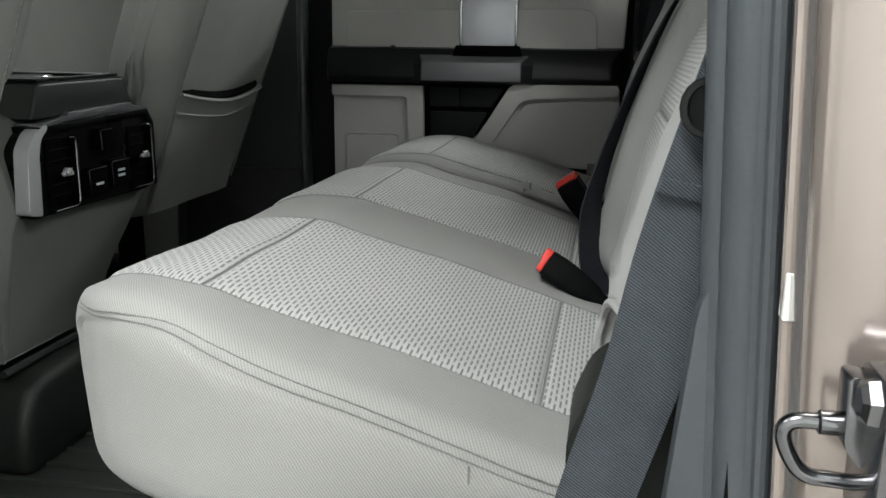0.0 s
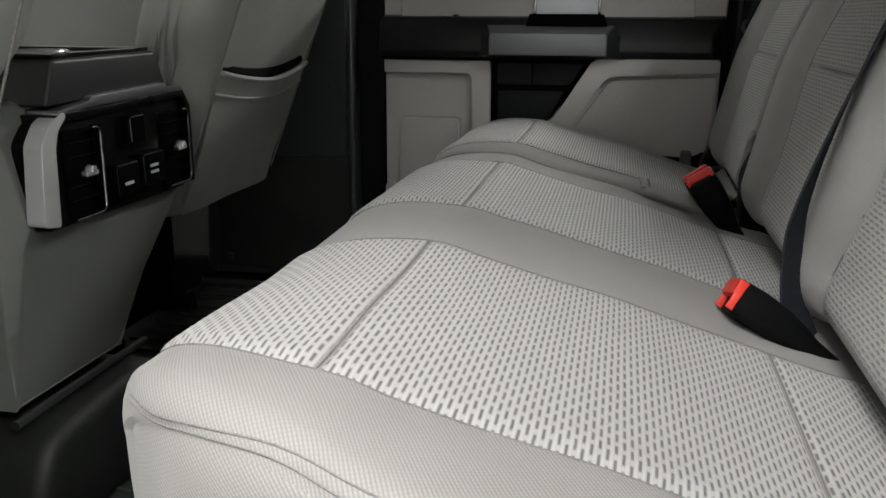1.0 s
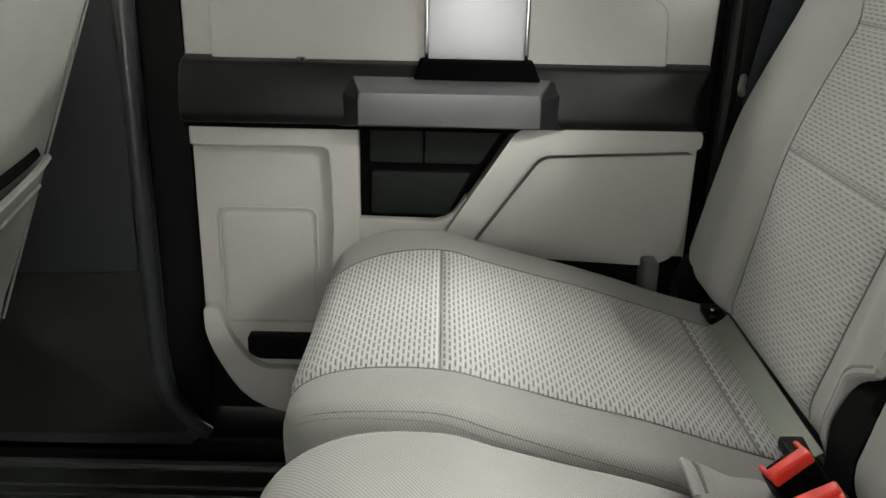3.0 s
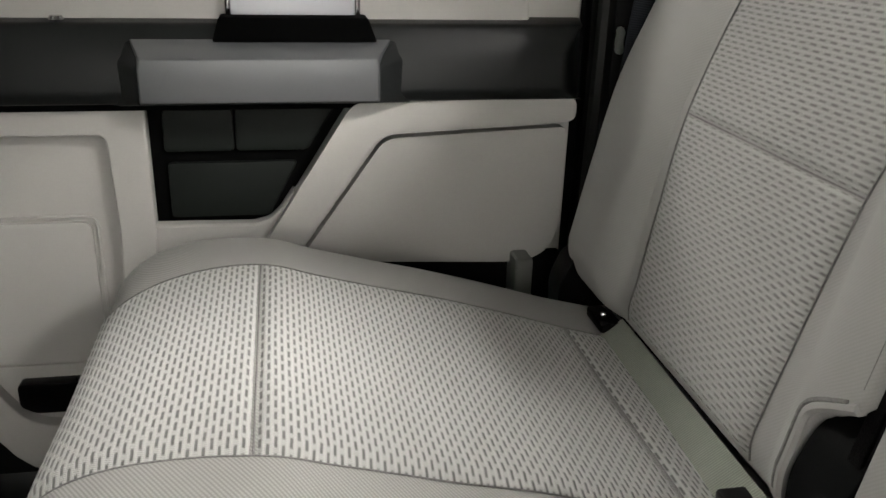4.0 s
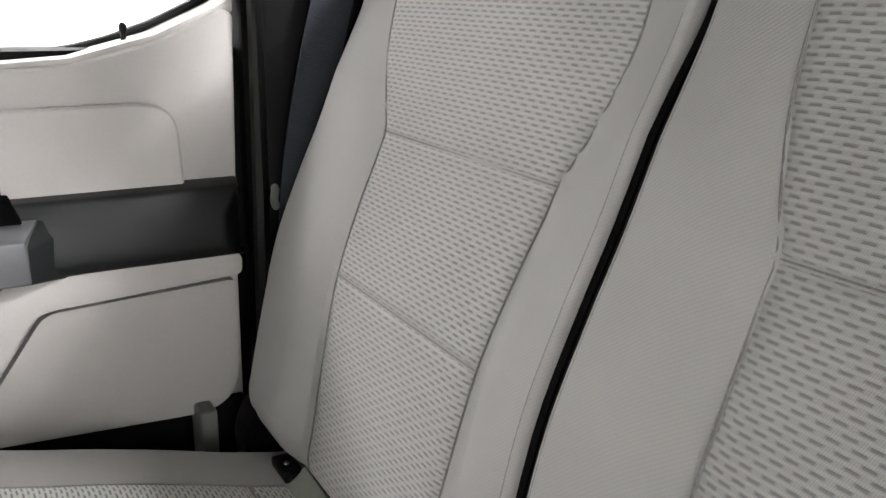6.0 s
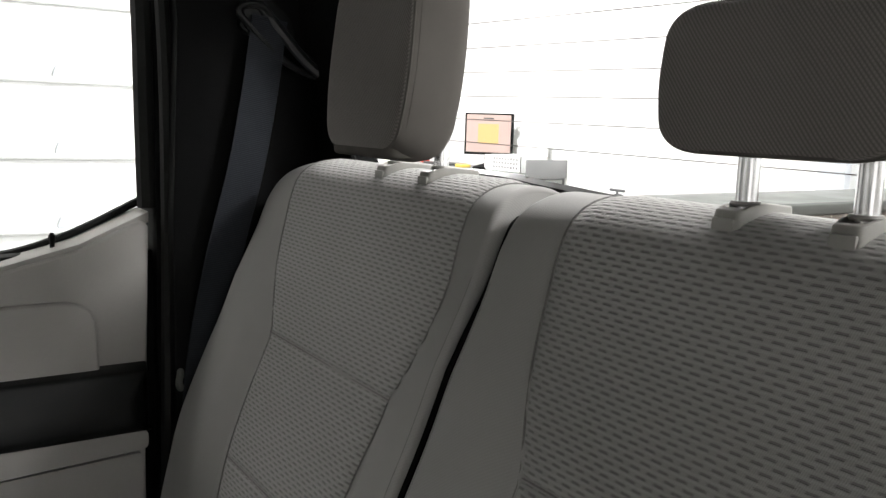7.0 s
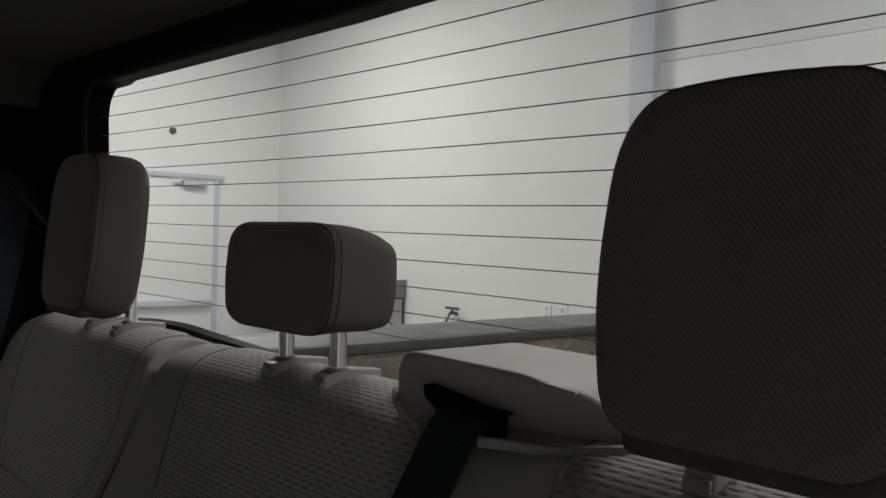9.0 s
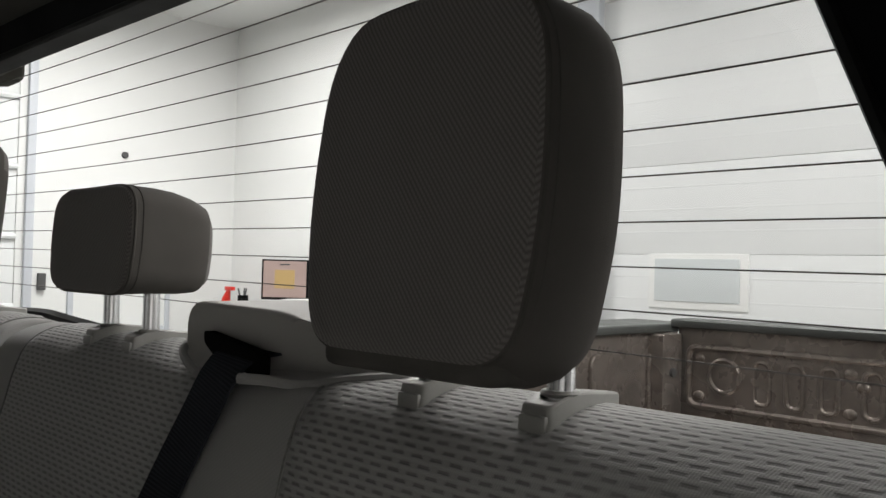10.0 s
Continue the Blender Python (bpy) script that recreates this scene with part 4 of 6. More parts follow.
# sides behind the doors, pillars, sills and front openings
def side_shell(sgn):
    q = "wall_west" if sgn < 0 else "wall_east"
    y0, y1 = sgn * 0.795, sgn * 0.84
    f = 0.412 if sgn < 0 else 0.392
    quarter = [(f, 0.04), (f, 0.86), (f + 0.008, 1.10), (f - 0.004, 1.30), (0.66, 1.30), (0.66, 0.04)]
    solo(q, prism(quarter, "y", y0, y1, 0.006, 2), M_BLACK, "black trim panel beside the rear seat", "wall", kind="structure")
    pil = [(-0.78, 0.04), (-0.74, 0.82), (-0.56, 0.86), (-0.52, 1.30), (-0.420, 1.30), (-0.398, 0.9), (-0.398, 0.22), (-0.390, 0.15), (-0.352, 0.09), (-0.347, 0.04)]
    solo("b_pillar", prism(pil, "y", sgn * 0.80, sgn * 0.845, 0.032, 8), M_PILLAR, "dark plastic pillar between the doors", "pillar", kind="structure")
    foot = [(-0.74, 0.09), (-0.73, 0.352), (-0.560, 0.355), (-0.408, 0.360), (-0.408, 0.22), (-0.396, 0.145), (-0.368, 0.098)]
    solo("pillar_foot_cover", prism(rounded(foot, [0, 0.01, 0, 0.012, 0.05, 0.04, 0.01], 4), "y", sgn * 0.794, sgn * 0.802, 0.004, 3), M_RUBBER, "black cover over the foot of the pillar", "trim", kind="structure")
    solo("pillar_seal", tube(smooth_line([(-0.425, sgn * 0.806, 1.29), (-0.408, sgn * 0.802, 0.90), (-0.407, sgn * 0.802, 0.50), (-0.407, sgn * 0.802, 0.24), (-0.398, sgn * 0.803, 0.16), (-0.372, sgn * 0.806, 0.115), (-0.345, sgn * 0.815, 0.085)], 6), 0.0120, 14), M_PILLAR, "dark rubber door seal along the pillar", "door seal", kind="structure")
    solo("pillar_post", box((-0.52, min(sgn * 0.85, sgn * 0.93), 0.04), (-0.345, max(sgn * 0.85, sgn * 0.93), 1.30), 0.01), M_BLACK, "black outer door post", "pillar", kind="structure")
    solo("sill", box((-1.8, min(sgn * 0.80, sgn * 0.92), -0.02), (0.45, max(sgn * 0.80, sgn * 0.92), 0.085), 0.012, 3), M_BLACK, "black plastic door sill", "sill", kind="structure")
    solo("roof_rail", box((-1.5, min(sgn * 0.775, sgn * 0.86), 1.30), (0.70, max(sgn * 0.775, sgn * 0.86), 1.354), 0.015, 3), M_LINER, "felt covered roof rail", "trim", kind="structure")
    solo("headliner_edge", prism(rounded([(sgn * 0.803, 1.244), (sgn * 0.789, 1.244), (sgn * 0.770, 1.272), (sgn * 0.690, 1.302), (sgn * 0.803, 1.302)], [0, 0.006, 0.03, 0, 0], 5), "x", 0.30, 0.625, 0.0, 1), M_LINER, "felt headliner corner curving down to the side trim", "trim", kind="structure")
    q0 = 0.435 if sgn > 0 else 0.505
    solo("quarter_panel", prism([(q0, -0.25), (q0, 0.84), (q0 + 0.010, 1.354), (0.62, 1.354), (0.62, -0.25)], "y", sgn * 0.87, sgn * 0.95, 0.02, 3), M_PAINT, "bronze painted rear quarter of the cab", "body panel", kind="structure")
    # front door below and its pillar
    solo("front_door", box((-1.62, min(sgn * 0.85, sgn * 0.92), 0.09), (-0.50, max(sgn * 0.82, sgn * 0.92), 0.82), 0.02, 3), M_VINYL, "grey lined front door", "door", kind="structure")
    solo("a_pillar", tube([(-1.62, sgn * 0.83, 0.80), (-1.35, sgn * 0.80, 1.15), (-1.15, sgn * 0.76, 1.36)], 0.045, 10), M_DGREY, "dark windscreen pillar", "pillar", kind="structure")


side_shell(1)
# added block, closes the gap where garage light came in beside the door
solo("c_pillar_post", box((0.385, 0.852, 0.04), (0.62, 0.935, 1.30), 0.008), M_BLACK, "black post added behind the rear door to block outside light", "pillar", kind="structure")
side_shell(-1)
dash = thing("dashboard", "dark dashboard under the windscreen", "dashboard", (-1.75, 0, 0.04))
part("dash_body", prism(rounded([(-1.95, 0.04), (-1.95, 0.78), (-1.62, 0.80), (-1.48, 0.70), (-1.50, 0.40), (-1.70, 0.20), (-1.70, 0.04)], 0.05, 4), "y", -0.80, 0.80, 0.02, 3), M_DGREY, dash)
part("screen_bezel", box((-1.485, -0.16, 0.58), (-1.465, 0.16, 0.74), 0.008), M_SILVER, dash)


# ---- far rear door ----
door = thing("door_1", "closed rear door lined in beige and black plastic", "door", (-0.338, 0.86, 0.117), kind="structure")
door.scale = (0.964, 1, 0.953)
Y0 = 0.835
lower = rounded([(-0.338, 0.60), (-0.338, 0.25), (-0.27, 0.115), (0.385, 0.115), (0.388, 0.60)], [0, 0.06, 0.10, 0.02, 0], 6)
part("door_core", box((-0.365, 0.872, 0.095), (0.43, 0.93, 0.84), 0.01), M_BLACK, door, "black inner door edge")
part("door_skin", prism(lower, "y", Y0 - 0.006, 0.875, 0.004, 2), M_TRIM, door, "beige plastic lining")
upper = [(-0.34, 0.672), (-0.34, 0.815), (0.10, 0.818), (0.22, 0.826), (0.31, 0.850), (0.385, 0.886), (0.398, 0.880), (0.392, 0.672)]
part("upper_panel", prism(upper, "y", Y0 - 0.004, 0.875, 0.010, 3), M_TRIM, door)
part("upper_pad", prism(rounded([(-0.30, 0.66), (-0.30, 0.775), (0.30, 0.783), (0.325, 0.765), (0.33, 0.66)], [0, 0.02, 0.03, 0.02, 0], 4), "y", Y0 - 0.014, Y0, 0.008, 3), M_TRIM, door)
part("window_ledge", prism([(-0.34, 0.806), (-0.34, 0.822), (0.10, 0.825), (0.22, 0.833), (0.31, 0.857), (0.40, 0.898), (0.40, 0.882), (0.31, 0.840), (0.22, 0.815), (0.10, 0.808)], "y", Y0 + 0.003, 0.90, 0.004, 2), M_TRIM, door)
part("window_seal", tube(smooth_line([(-0.34, 0.898, 0.822), (0.10, 0.898, 0.827), (0.22, 0.898, 0.836), (0.31, 0.898, 0.862), (0.41, 0.898, 0.91)], 6), 0.006, 8), M_RUBBER, door)
glass = part("pane", sheet(lambda u, v: Vector((u, 0.902 - 0.10 * (v - 0.85), v)), steps(-0.36, 0.43, 6), steps(0.80, 1.33, 4)), M_GLASS, door, "clear side glass")
glass.visible_shadow = False
part("glass_channel", tube(smooth_line([(0.405, 0.865, 0.90), (0.402, 0.862, 1.03), (0.398, 0.855, 1.18), (0.385, 0.845, 1.29), (0.34, 0.84, 1.34), (0.20, 0.838, 1.355)], 6), 0.014, 8), M_RUBBER, door, "black rubber glass channel")
for yy, xx, rr in ((0.825, 0.428, 0.010), (0.815, 0.452, 0.008)):
    part("door_seal", tube(smooth_line([(xx - 0.02, yy, 0.12), (xx - 0.01, yy, 0.6), (xx - 0.006, yy, 0.95), (xx - 0.01, yy, 1.17), (xx - 0.03, yy - 0.01, 1.35)], 6), rr, 8), M_RUBBER, door, "black rubber door seal")
# raised rim round the front pocket panel
part("front_frame", prism(rounded([(-0.336, 0.596), (-0.097, 0.596), (-0.097, 0.45), (-0.106, 0.30), (-0.115, 0.127), (-0.268, 0.127), (-0.336, 0.25), (-0.336, 0.31), (-0.314, 0.31), (-0.300, 0.262), (-0.262, 0.205),
                                   (-0.150, 0.205), (-0.142, 0.30), (-0.136, 0.45), (-0.140, 0.563), (-0.336, 0.563)], [0.004, 0.012, 0, 0, 0, 0.09, 0.06, 0.01, 0.01, 0.02, 0.03, 0.01, 0, 0, 0.012, 0.004], 5), "y", Y0 - 0.024, Y0, 0.011, 5), M_TRIM, door)
part("speaker_panel", prism(rounded([(-0.300, 0.460), (-0.300, 0.285), (-0.168, 0.285), (-0.168, 0.460)], 0.012, 4), "y", Y0 - 0.011, Y0, 0.003, 2), M_TRIM, door)
part("panel_groove", tube([(a, Y0 - 0.008, b) for a, b in rounded([(-0.306, 0.466), (-0.306, 0.279), (-0.162, 0.279), (-0.162, 0.466)], 0.014, 5)], 0.0022, 6, True), M_TRIM, door)
part("map_pocket", prism(rounded([(-0.272, 0.262), (-0.272, 0.232), (-0.255, 0.222), (-0.12, 0.222), (-0.12, 0.262)], 0.006, 3), "y", Y0 - 0.0225, Y0 - 0.002, 0.002, 2), M_GLOSSBLACK, door, "black pocket opening")
# armrest pocket to the rear
part("rear_pad", prism(rounded([(0.060, 0.405), (0.163, 0.5535), (0.380, 0.564), (0.378, 0.420), (0.345, 0.391)], [0.006, 0.016, 0.010, 0.04, 0.04], 6), "y", Y0 - 0.022, Y0, 0.010, 5), M_TRIM, door)
part("rear_rim", prism(rounded([(0.002, 0.400), (0.030, 0.446), (0.126, 0.599), (0.384, 0.601), (0.384, 0.574), (0.154, 0.561), (0.048, 0.400)], [0.004, 0, 0.016, 0.010, 0.010, 0.020, 0.004], 5), "y", Y0 - 0.036, Y0, 0.012, 5), M_TRIM, door)
# black sheet drawn as the shade in the hollow under the rear pad
part("lower_shade_panel", box((0.060, Y0 - 0.012, 0.130), (0.385, Y0 + 0.002, 0.402), 0.004), M_CARPET, door, "black sheet standing in for the shaded hollow below the pad")
# beige lug in the darkened vinyl, for the shade it sits in
part("door_lug", box((0.318, Y0 - 0.052, 0.330), (0.340, Y0 - 0.006, 0.408), 0.006, 3), M_CONSOLE, door)
part("notch_floor", prism([(-0.101, 0.457), (0.012, 0.455), (0.030, 0.460), (0.042, 0.472), (0.058, 0.497), (0.07, 0.46), (0.04, 0.41), (-0.10, 0.41)], "y", Y0 - 0.022, Y0, 0.006, 3), M_TRIM, door)
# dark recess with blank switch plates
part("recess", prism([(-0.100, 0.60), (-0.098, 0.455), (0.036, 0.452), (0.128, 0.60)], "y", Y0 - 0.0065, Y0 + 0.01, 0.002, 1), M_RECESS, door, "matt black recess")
for pl in ([(-0.082, 0.588), (-0.082, 0.540), (-0.006, 0.540), (-0.006, 0.588)], [(-0.004, 0.588), (-0.004, 0.540), (0.075, 0.540), (0.107, 0.588)], [(-0.080, 0.527), (-0.080, 0.462), (0.030, 0.462), (0.064, 0.527)]):
    part("switch_plate", prism(rounded(pl, 0.004, 2), "y", Y0 - 0.013, Y0, 0.003, 2), M_SWITCH, door, "blank dark plate")
# black band, pull handle, silver plate
band = prism([(Y0, 0.690), (Y0 - 0.030, 0.683), (Y0 - 0.046, 0.652), (Y0 - 0.048, 0.612), (Y0 - 0.040, 0.600), (Y0, 0.598)], "x", -0.340, 0.392, 0.0, 1)
for v in band.verts:
    if v.co.y < Y0 - 0.02 and v.co.x > 0:
        v.co.x -= 0.004 if v.co.y > Y0 - 0.04 else 0.030
part("trim_band", bevel_all(band, 0.005, 3), M_DGREY, door, "dark grey trim band")
# solid black strip painted as the shadow line beneath the band
part("band_shade_strip", prism([(Y0, 0.604), (Y0 - 0.034, 0.604), (Y0 - 0.034, 0.592), (Y0, 0.592)], "x", -0.338, 0.390, 0.002, 1), M_RECESS, door)


def handle_block(back, front, yb, yf, w):
    """A block between two outlines, the front one smaller, so that its ends are cut back."""
    bm = bmesh.new()
    a, b = ([bm.verts.new((x, y, z)) for x, z in ring] for ring, y in ((back, yb), (front, yf)))
    for i in range(len(a)):
        j = (i + 1) % len(a)
        bm.faces.new((a[i], a[j], b[j], b[i]))
    bm.faces.new(a[::-1]), bm.faces.new(b)
    bmesh.ops.recalc_face_normals(bm, faces=bm.faces)
    return bevel_all(bm, w, 3, 12)


part("pull_handle", handle_block([(-0.126, 0.598), (-0.126, 0.648), (-0.108, 0.668), (0.174, 0.668), (0.192, 0.650), (0.192, 0.598)],
                                 [(-0.095, 0.605), (-0.095, 0.644), (-0.089, 0.6505), (0.147, 0.6505), (0.153, 0.644), (0.153, 0.605)], Y0 - 0.036, Y0 - 0.067, 0.003), M_DGREY, door, "dark grip with cut corners")
part("pull_face", handle_block([(-0.100, 0.600), (-0.100, 0.660), (-0.103, 0.6692), (0.168, 0.6692), (0.162, 0.660), (0.162, 0.600)],
                               [(-0.0935, 0.606), (-0.0935, 0.640), (-0.091, 0.6520), (0.1495, 0.6520), (0.1515, 0.640), (0.1515, 0.606)], Y0 - 0.040, Y0 - 0.0685, 0.0022), M_PULL, door, "grey metallic face of the pull handle")
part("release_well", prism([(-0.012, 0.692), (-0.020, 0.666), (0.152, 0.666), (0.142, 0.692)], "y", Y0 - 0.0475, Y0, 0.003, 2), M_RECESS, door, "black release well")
part("silver_plate", prism([(-0.002, 0.676), (-0.002, 0.806), (0.131, 0.806), (0.131, 0.676)], "y", Y0 - 0.022, Y0, 0.004, 2), M_SILVER, door, "satin silver plate")
for xa in (-0.006, 0.130):
    part("chrome_strip", box((xa, Y0 - 0.025, 0.676), (xa + 0.006, Y0, 0.806), 0.002, 2), M_CHROME, door, "chrome strip")
part("lock_knob", join(tube([(0.282, 0.868, 0.835), (0.282, 0.868, 0.866), (0.282, 0.868, 0.869)], [0.0028, 0.0036, 0.002], 8), tube([(0.282, 0.868, 0.838), (0.282, 0.868, 0.843)], [0.009, 0.007], 12),
                       tube([(0.282, 0.868, 0.858), (0.282, 0.868, 0.866)], [0.0048, 0.0044], 8)), M_GLOSSBLACK, door, "black lock knob")
part("band_stud", tube([(-0.175, Y0 - 0.02, 0.686), (-0.175, Y0 - 0.02, 0.690)], [0.008, 0.006], 10), M_CHROME, door)

# coat hook by the seat
hk = thing("coat_hook", "small grey plastic hook on the side trim", "hook", (0.395, 0.79, 0.625))
part("hook", tube(smooth_line([(0.400, 0.798, 0.652), (0.396, 0.784, 0.651), (0.392, 0.777, 0.642), (0.396, 0.784, 0.633), (0.400, 0.798, 0.632)], 5), 0.0048, 8), M_CONSOLE, hk)


# far shoulder belt with its guide on the quarter trim
def pillar_belt(sgn):
    g = thing("belt_guide", "black belt guide loop high on the quarter trim", "seat belt guide", (0.520, sgn * 0.79, 1.12), "belt guides")
    part("backplate", prism(rounded([(0.475, 1.10), (0.485, 1.135), (0.510, 1.145), (0.545, 1.12), (0.555, 1.09), (0.510, 1.085)], 0.01, 3), "y", sgn * 0.782, sgn * 0.797, 0.004, 2), M_DGREY, g)
    part("arm", tube(smooth_line([(0.505, sgn * 0.784, 1.130), (0.530, sgn * 0.778, 1.100), (0.565, sgn * 0.774, 1.062), (0.605, sgn * 0.772, 1.034)], 5), 0.0075, 8), M_PILLAR, g)
    part("loop", tube([(a, sgn * 0.778, b) for a, b in smooth_line([(0.475, 1.118), (0.505, 1.128), (0.542, 1.085), (0.585, 1.055), (0.576, 1.045), (0.530, 1.065)], 6, True)], 0.005, 8, True), M_DGREY, g)
    belt_thing("dark shoulder belt hanging down the quarter trim", smooth_line([(0.515, sgn * 0.776, 1.115), (0.500, sgn * 0.772, 1.02), (0.480, sgn * 0.770, 0.92), (0.450, sgn * 0.772, 0.80), (0.425, sgn * 0.776, 0.66), (0.410, sgn * 0.778, 0.45), (0.400, sgn * 0.776, 0.30)], 6), (1, 0, 0.2), 0.047, M_BELT, (0.40, sgn * 0.776, 0.30), "shoulder belts")


pillar_belt(1)

# near side: belt, seal, painted jamb and striker
nb = [(0.446, -0.776, 0.78), (0.424, -0.780, 0.70), (0.407, -0.784, 0.64), (0.3865, -0.788, 0.565), (0.371, -0.790, 0.49), (0.350, -0.790, 0.415), (0.330, -0.788, 0.33)]
near = thing("seat_belt", "grey webbing belt beside the seat at the door opening", "seat belt", (0.38, -0.786, 0.32), "shoulder belts")
nb = smooth_line(nb, 6)
part("webbing", strap(nb, [(0.92, 0.38 - 0.18 * min(1.0, i / 24), 0.05) for i in range(len(nb))], 0.047), M_BELTGREY, near)
part("stitched_hem", strap([(0.3945, -0.7885, 0.598), (0.3925, -0.7885, 0.590)], (0.92, 0.33, 0.05), 0.046, 0.004), M_BELTGREY, near, "sewn fold across the belt")
st = thing("belt_stop", "small black round belt stop button on the belt", "belt stop", (0.396, -0.790, 0.640))
part("stop_body", tube([(0.397, -0.784, 0.640), (0.394, -0.800, 0.640)], [0.0150, 0.0125], 18), M_GLOSSBLACK, st)
part("stop_rim", tube([(0.3935 + 0.0115 * math.cos(a), -0.800, 0.640 + 0.0135 * math.sin(a)) for a in steps(0, 2 * math.pi, 18)[:-1]], 0.0024, 6, True), M_DGREY, st)
solo("quarter_trim", prism(rounded([(0.372, 0.09), (0.384, 0.40), (0.396, 0.54), (0.425, 0.60), (0.425, 0.09)], 0.01, 3), "y", -0.815, -0.796, 0.004, 2), M_SEAL, "grey plastic lower quarter trim by the door opening", "trim")
jamb = thing("door_jamb", "bronze painted door jamb with a rubber seal", "door jamb", (0.4390, -0.85, 0.09), kind="structure")


def lean(bm):
    """The jamb leans forward a little as it rises."""
    for v in bm.verts:
        v.co.x -= 0.05 * (v.co.z - 0.54)
    return bm


part("jamb_face", lean(prism(rounded([(0.4285, -0.8475), (0.429, -0.868), (0.4295, -0.902), (0.447, -0.909), (0.476, -0.914), (0.478, -0.950), (0.462, -0.956), (0.462, -0.970), (0.56, -0.970), (0.56, -0.8475)],
                                     [0.003, 0.006, 0.012, 0.006, 0.010, 0.008, 0.006, 0.006, 0, 0], 6), "z", 0.0, 1.30, 0.002, 2)), M_PAINT, jamb)
part("jamb_bead", lean(tube([(0.4290, -0.866, 0.02), (0.4290, -0.866, 1.30)], 0.003, 8)), M_PAINT, jamb)
part("weatherstrip", lean(join(tube([(0.409, -0.806, 0.05), (0.409, -0.806, 0.6), (0.409, -0.806, 1.30)], 0.0125, 14), tube([(0.4165, -0.828, 0.05), (0.4165, -0.828, 0.6), (0.4165, -0.828, 1.30)], 0.0130, 14),
                               box((0.414, -0.841, 0.05), (0.45, -0.80, 1.30), 0.004))), M_SEAL, jamb, "grey rubber weatherstrip")
part("seal_lip", lean(tube([(0.4245, -0.8440, 0.05), (0.4245, -0.8440, 0.6), (0.4245, -0.8440, 1.30)], 0.0042, 10)), M_SEAL, jamb, "rubber seal lip")
part("jamb_sticker", box((0.4258, -0.871, 0.551), (0.4295, -0.861, 0.573), 0.0005, 1), M_WHITE, jamb, "white sticker with unreadable print")
striker = thing("door_striker", "chrome door latch striker loop on the jamb", "door striker", (0.455, -0.92, 0.51))
part("striker_loop", tube(smooth_line([(0.462, -0.926, 0.5275), (0.436, -0.925, 0.5275), (0.423, -0.925, 0.527), (0.4195, -0.925, 0.521), (0.424, -0.925, 0.510), (0.430, -0.925, 0.5045), (0.440, -0.925, 0.5035), (0.466, -0.926, 0.503)], 6), 0.0034, 12), M_DARKCHROME, striker)
part("striker_sleeve", tube([(0.4315, -0.925, 0.5275), (0.4325, -0.925, 0.5275), (0.4465, -0.925, 0.5275), (0.4475, -0.925, 0.5275)], [0.0035, 0.0050, 0.0050, 0.0035], 12), M_DARKCHROME, striker)
part("striker_plate", prism(rounded([(-0.958, 0.484), (-0.958, 0.556), (-0.925, 0.556), (-0.917, 0.545), (-0.917, 0.492)], 0.008, 4), "x", 0.446, 0.478, 0.003, 2), M_DARKCHROME, striker)
part("striker_tongue", prism(rounded([(0.4385, 0.551), (0.447, 0.551), (0.4475, 0.532), (0.454, 0.520), (0.448, 0.512), (0.4395, 0.522)], 0.003, 3), "y", -0.936, -0.921, 0.002, 2), M_DARKCHROME, striker)
for z in (0.545, 0.494):
    part("striker_bolt", tube([(0.447, -0.944, z), (0.442, -0.944, z), (0.440, -0.944, z)], [0.010, 0.009, 0.006], 6), M_DARKCHROME, striker)

# ---- floor mat ----
mat = thing("floor_mat", "black ribbed rubber floor mat across the footwell", "floor mat", (-0.35, 0, 0.042))
part("mat_sheet", box((-0.78, -0.78, 0.041), (-0.02, 0.785, 0.050), 0.003, 2), M_MAT, mat)
for y in steps(-0.72, 0.60, 26):
    part("mat_rib", prism(rounded([(y - 0.005, 0.048), (y - 0.003, 0.0555), (y + 0.003, 0.0555), (y + 0.005, 0.048)], 0.0015, 2), "x", -0.74, -0.30 if y > 0.46 else (-0.355 + 0.5 * abs(y - 0.42) if y > 0.25 else -0.10), 0.0, 1), M_MAT, mat)
for i in range(4):
    d = 0.022 * i
    part("mat_border", tube([(-0.74, 0.655 + d, 0.052), (-0.25 + d, 0.655 + d, 0.052), (-0.25 + d, 0.45, 0.052)], 0.004, 6), M_MAT, mat)
part("mat_rim", tube([(-0.775, 0.77, 0.055), (-0.03, 0.77, 0.055)], 0.009, 8), M_MAT, mat)


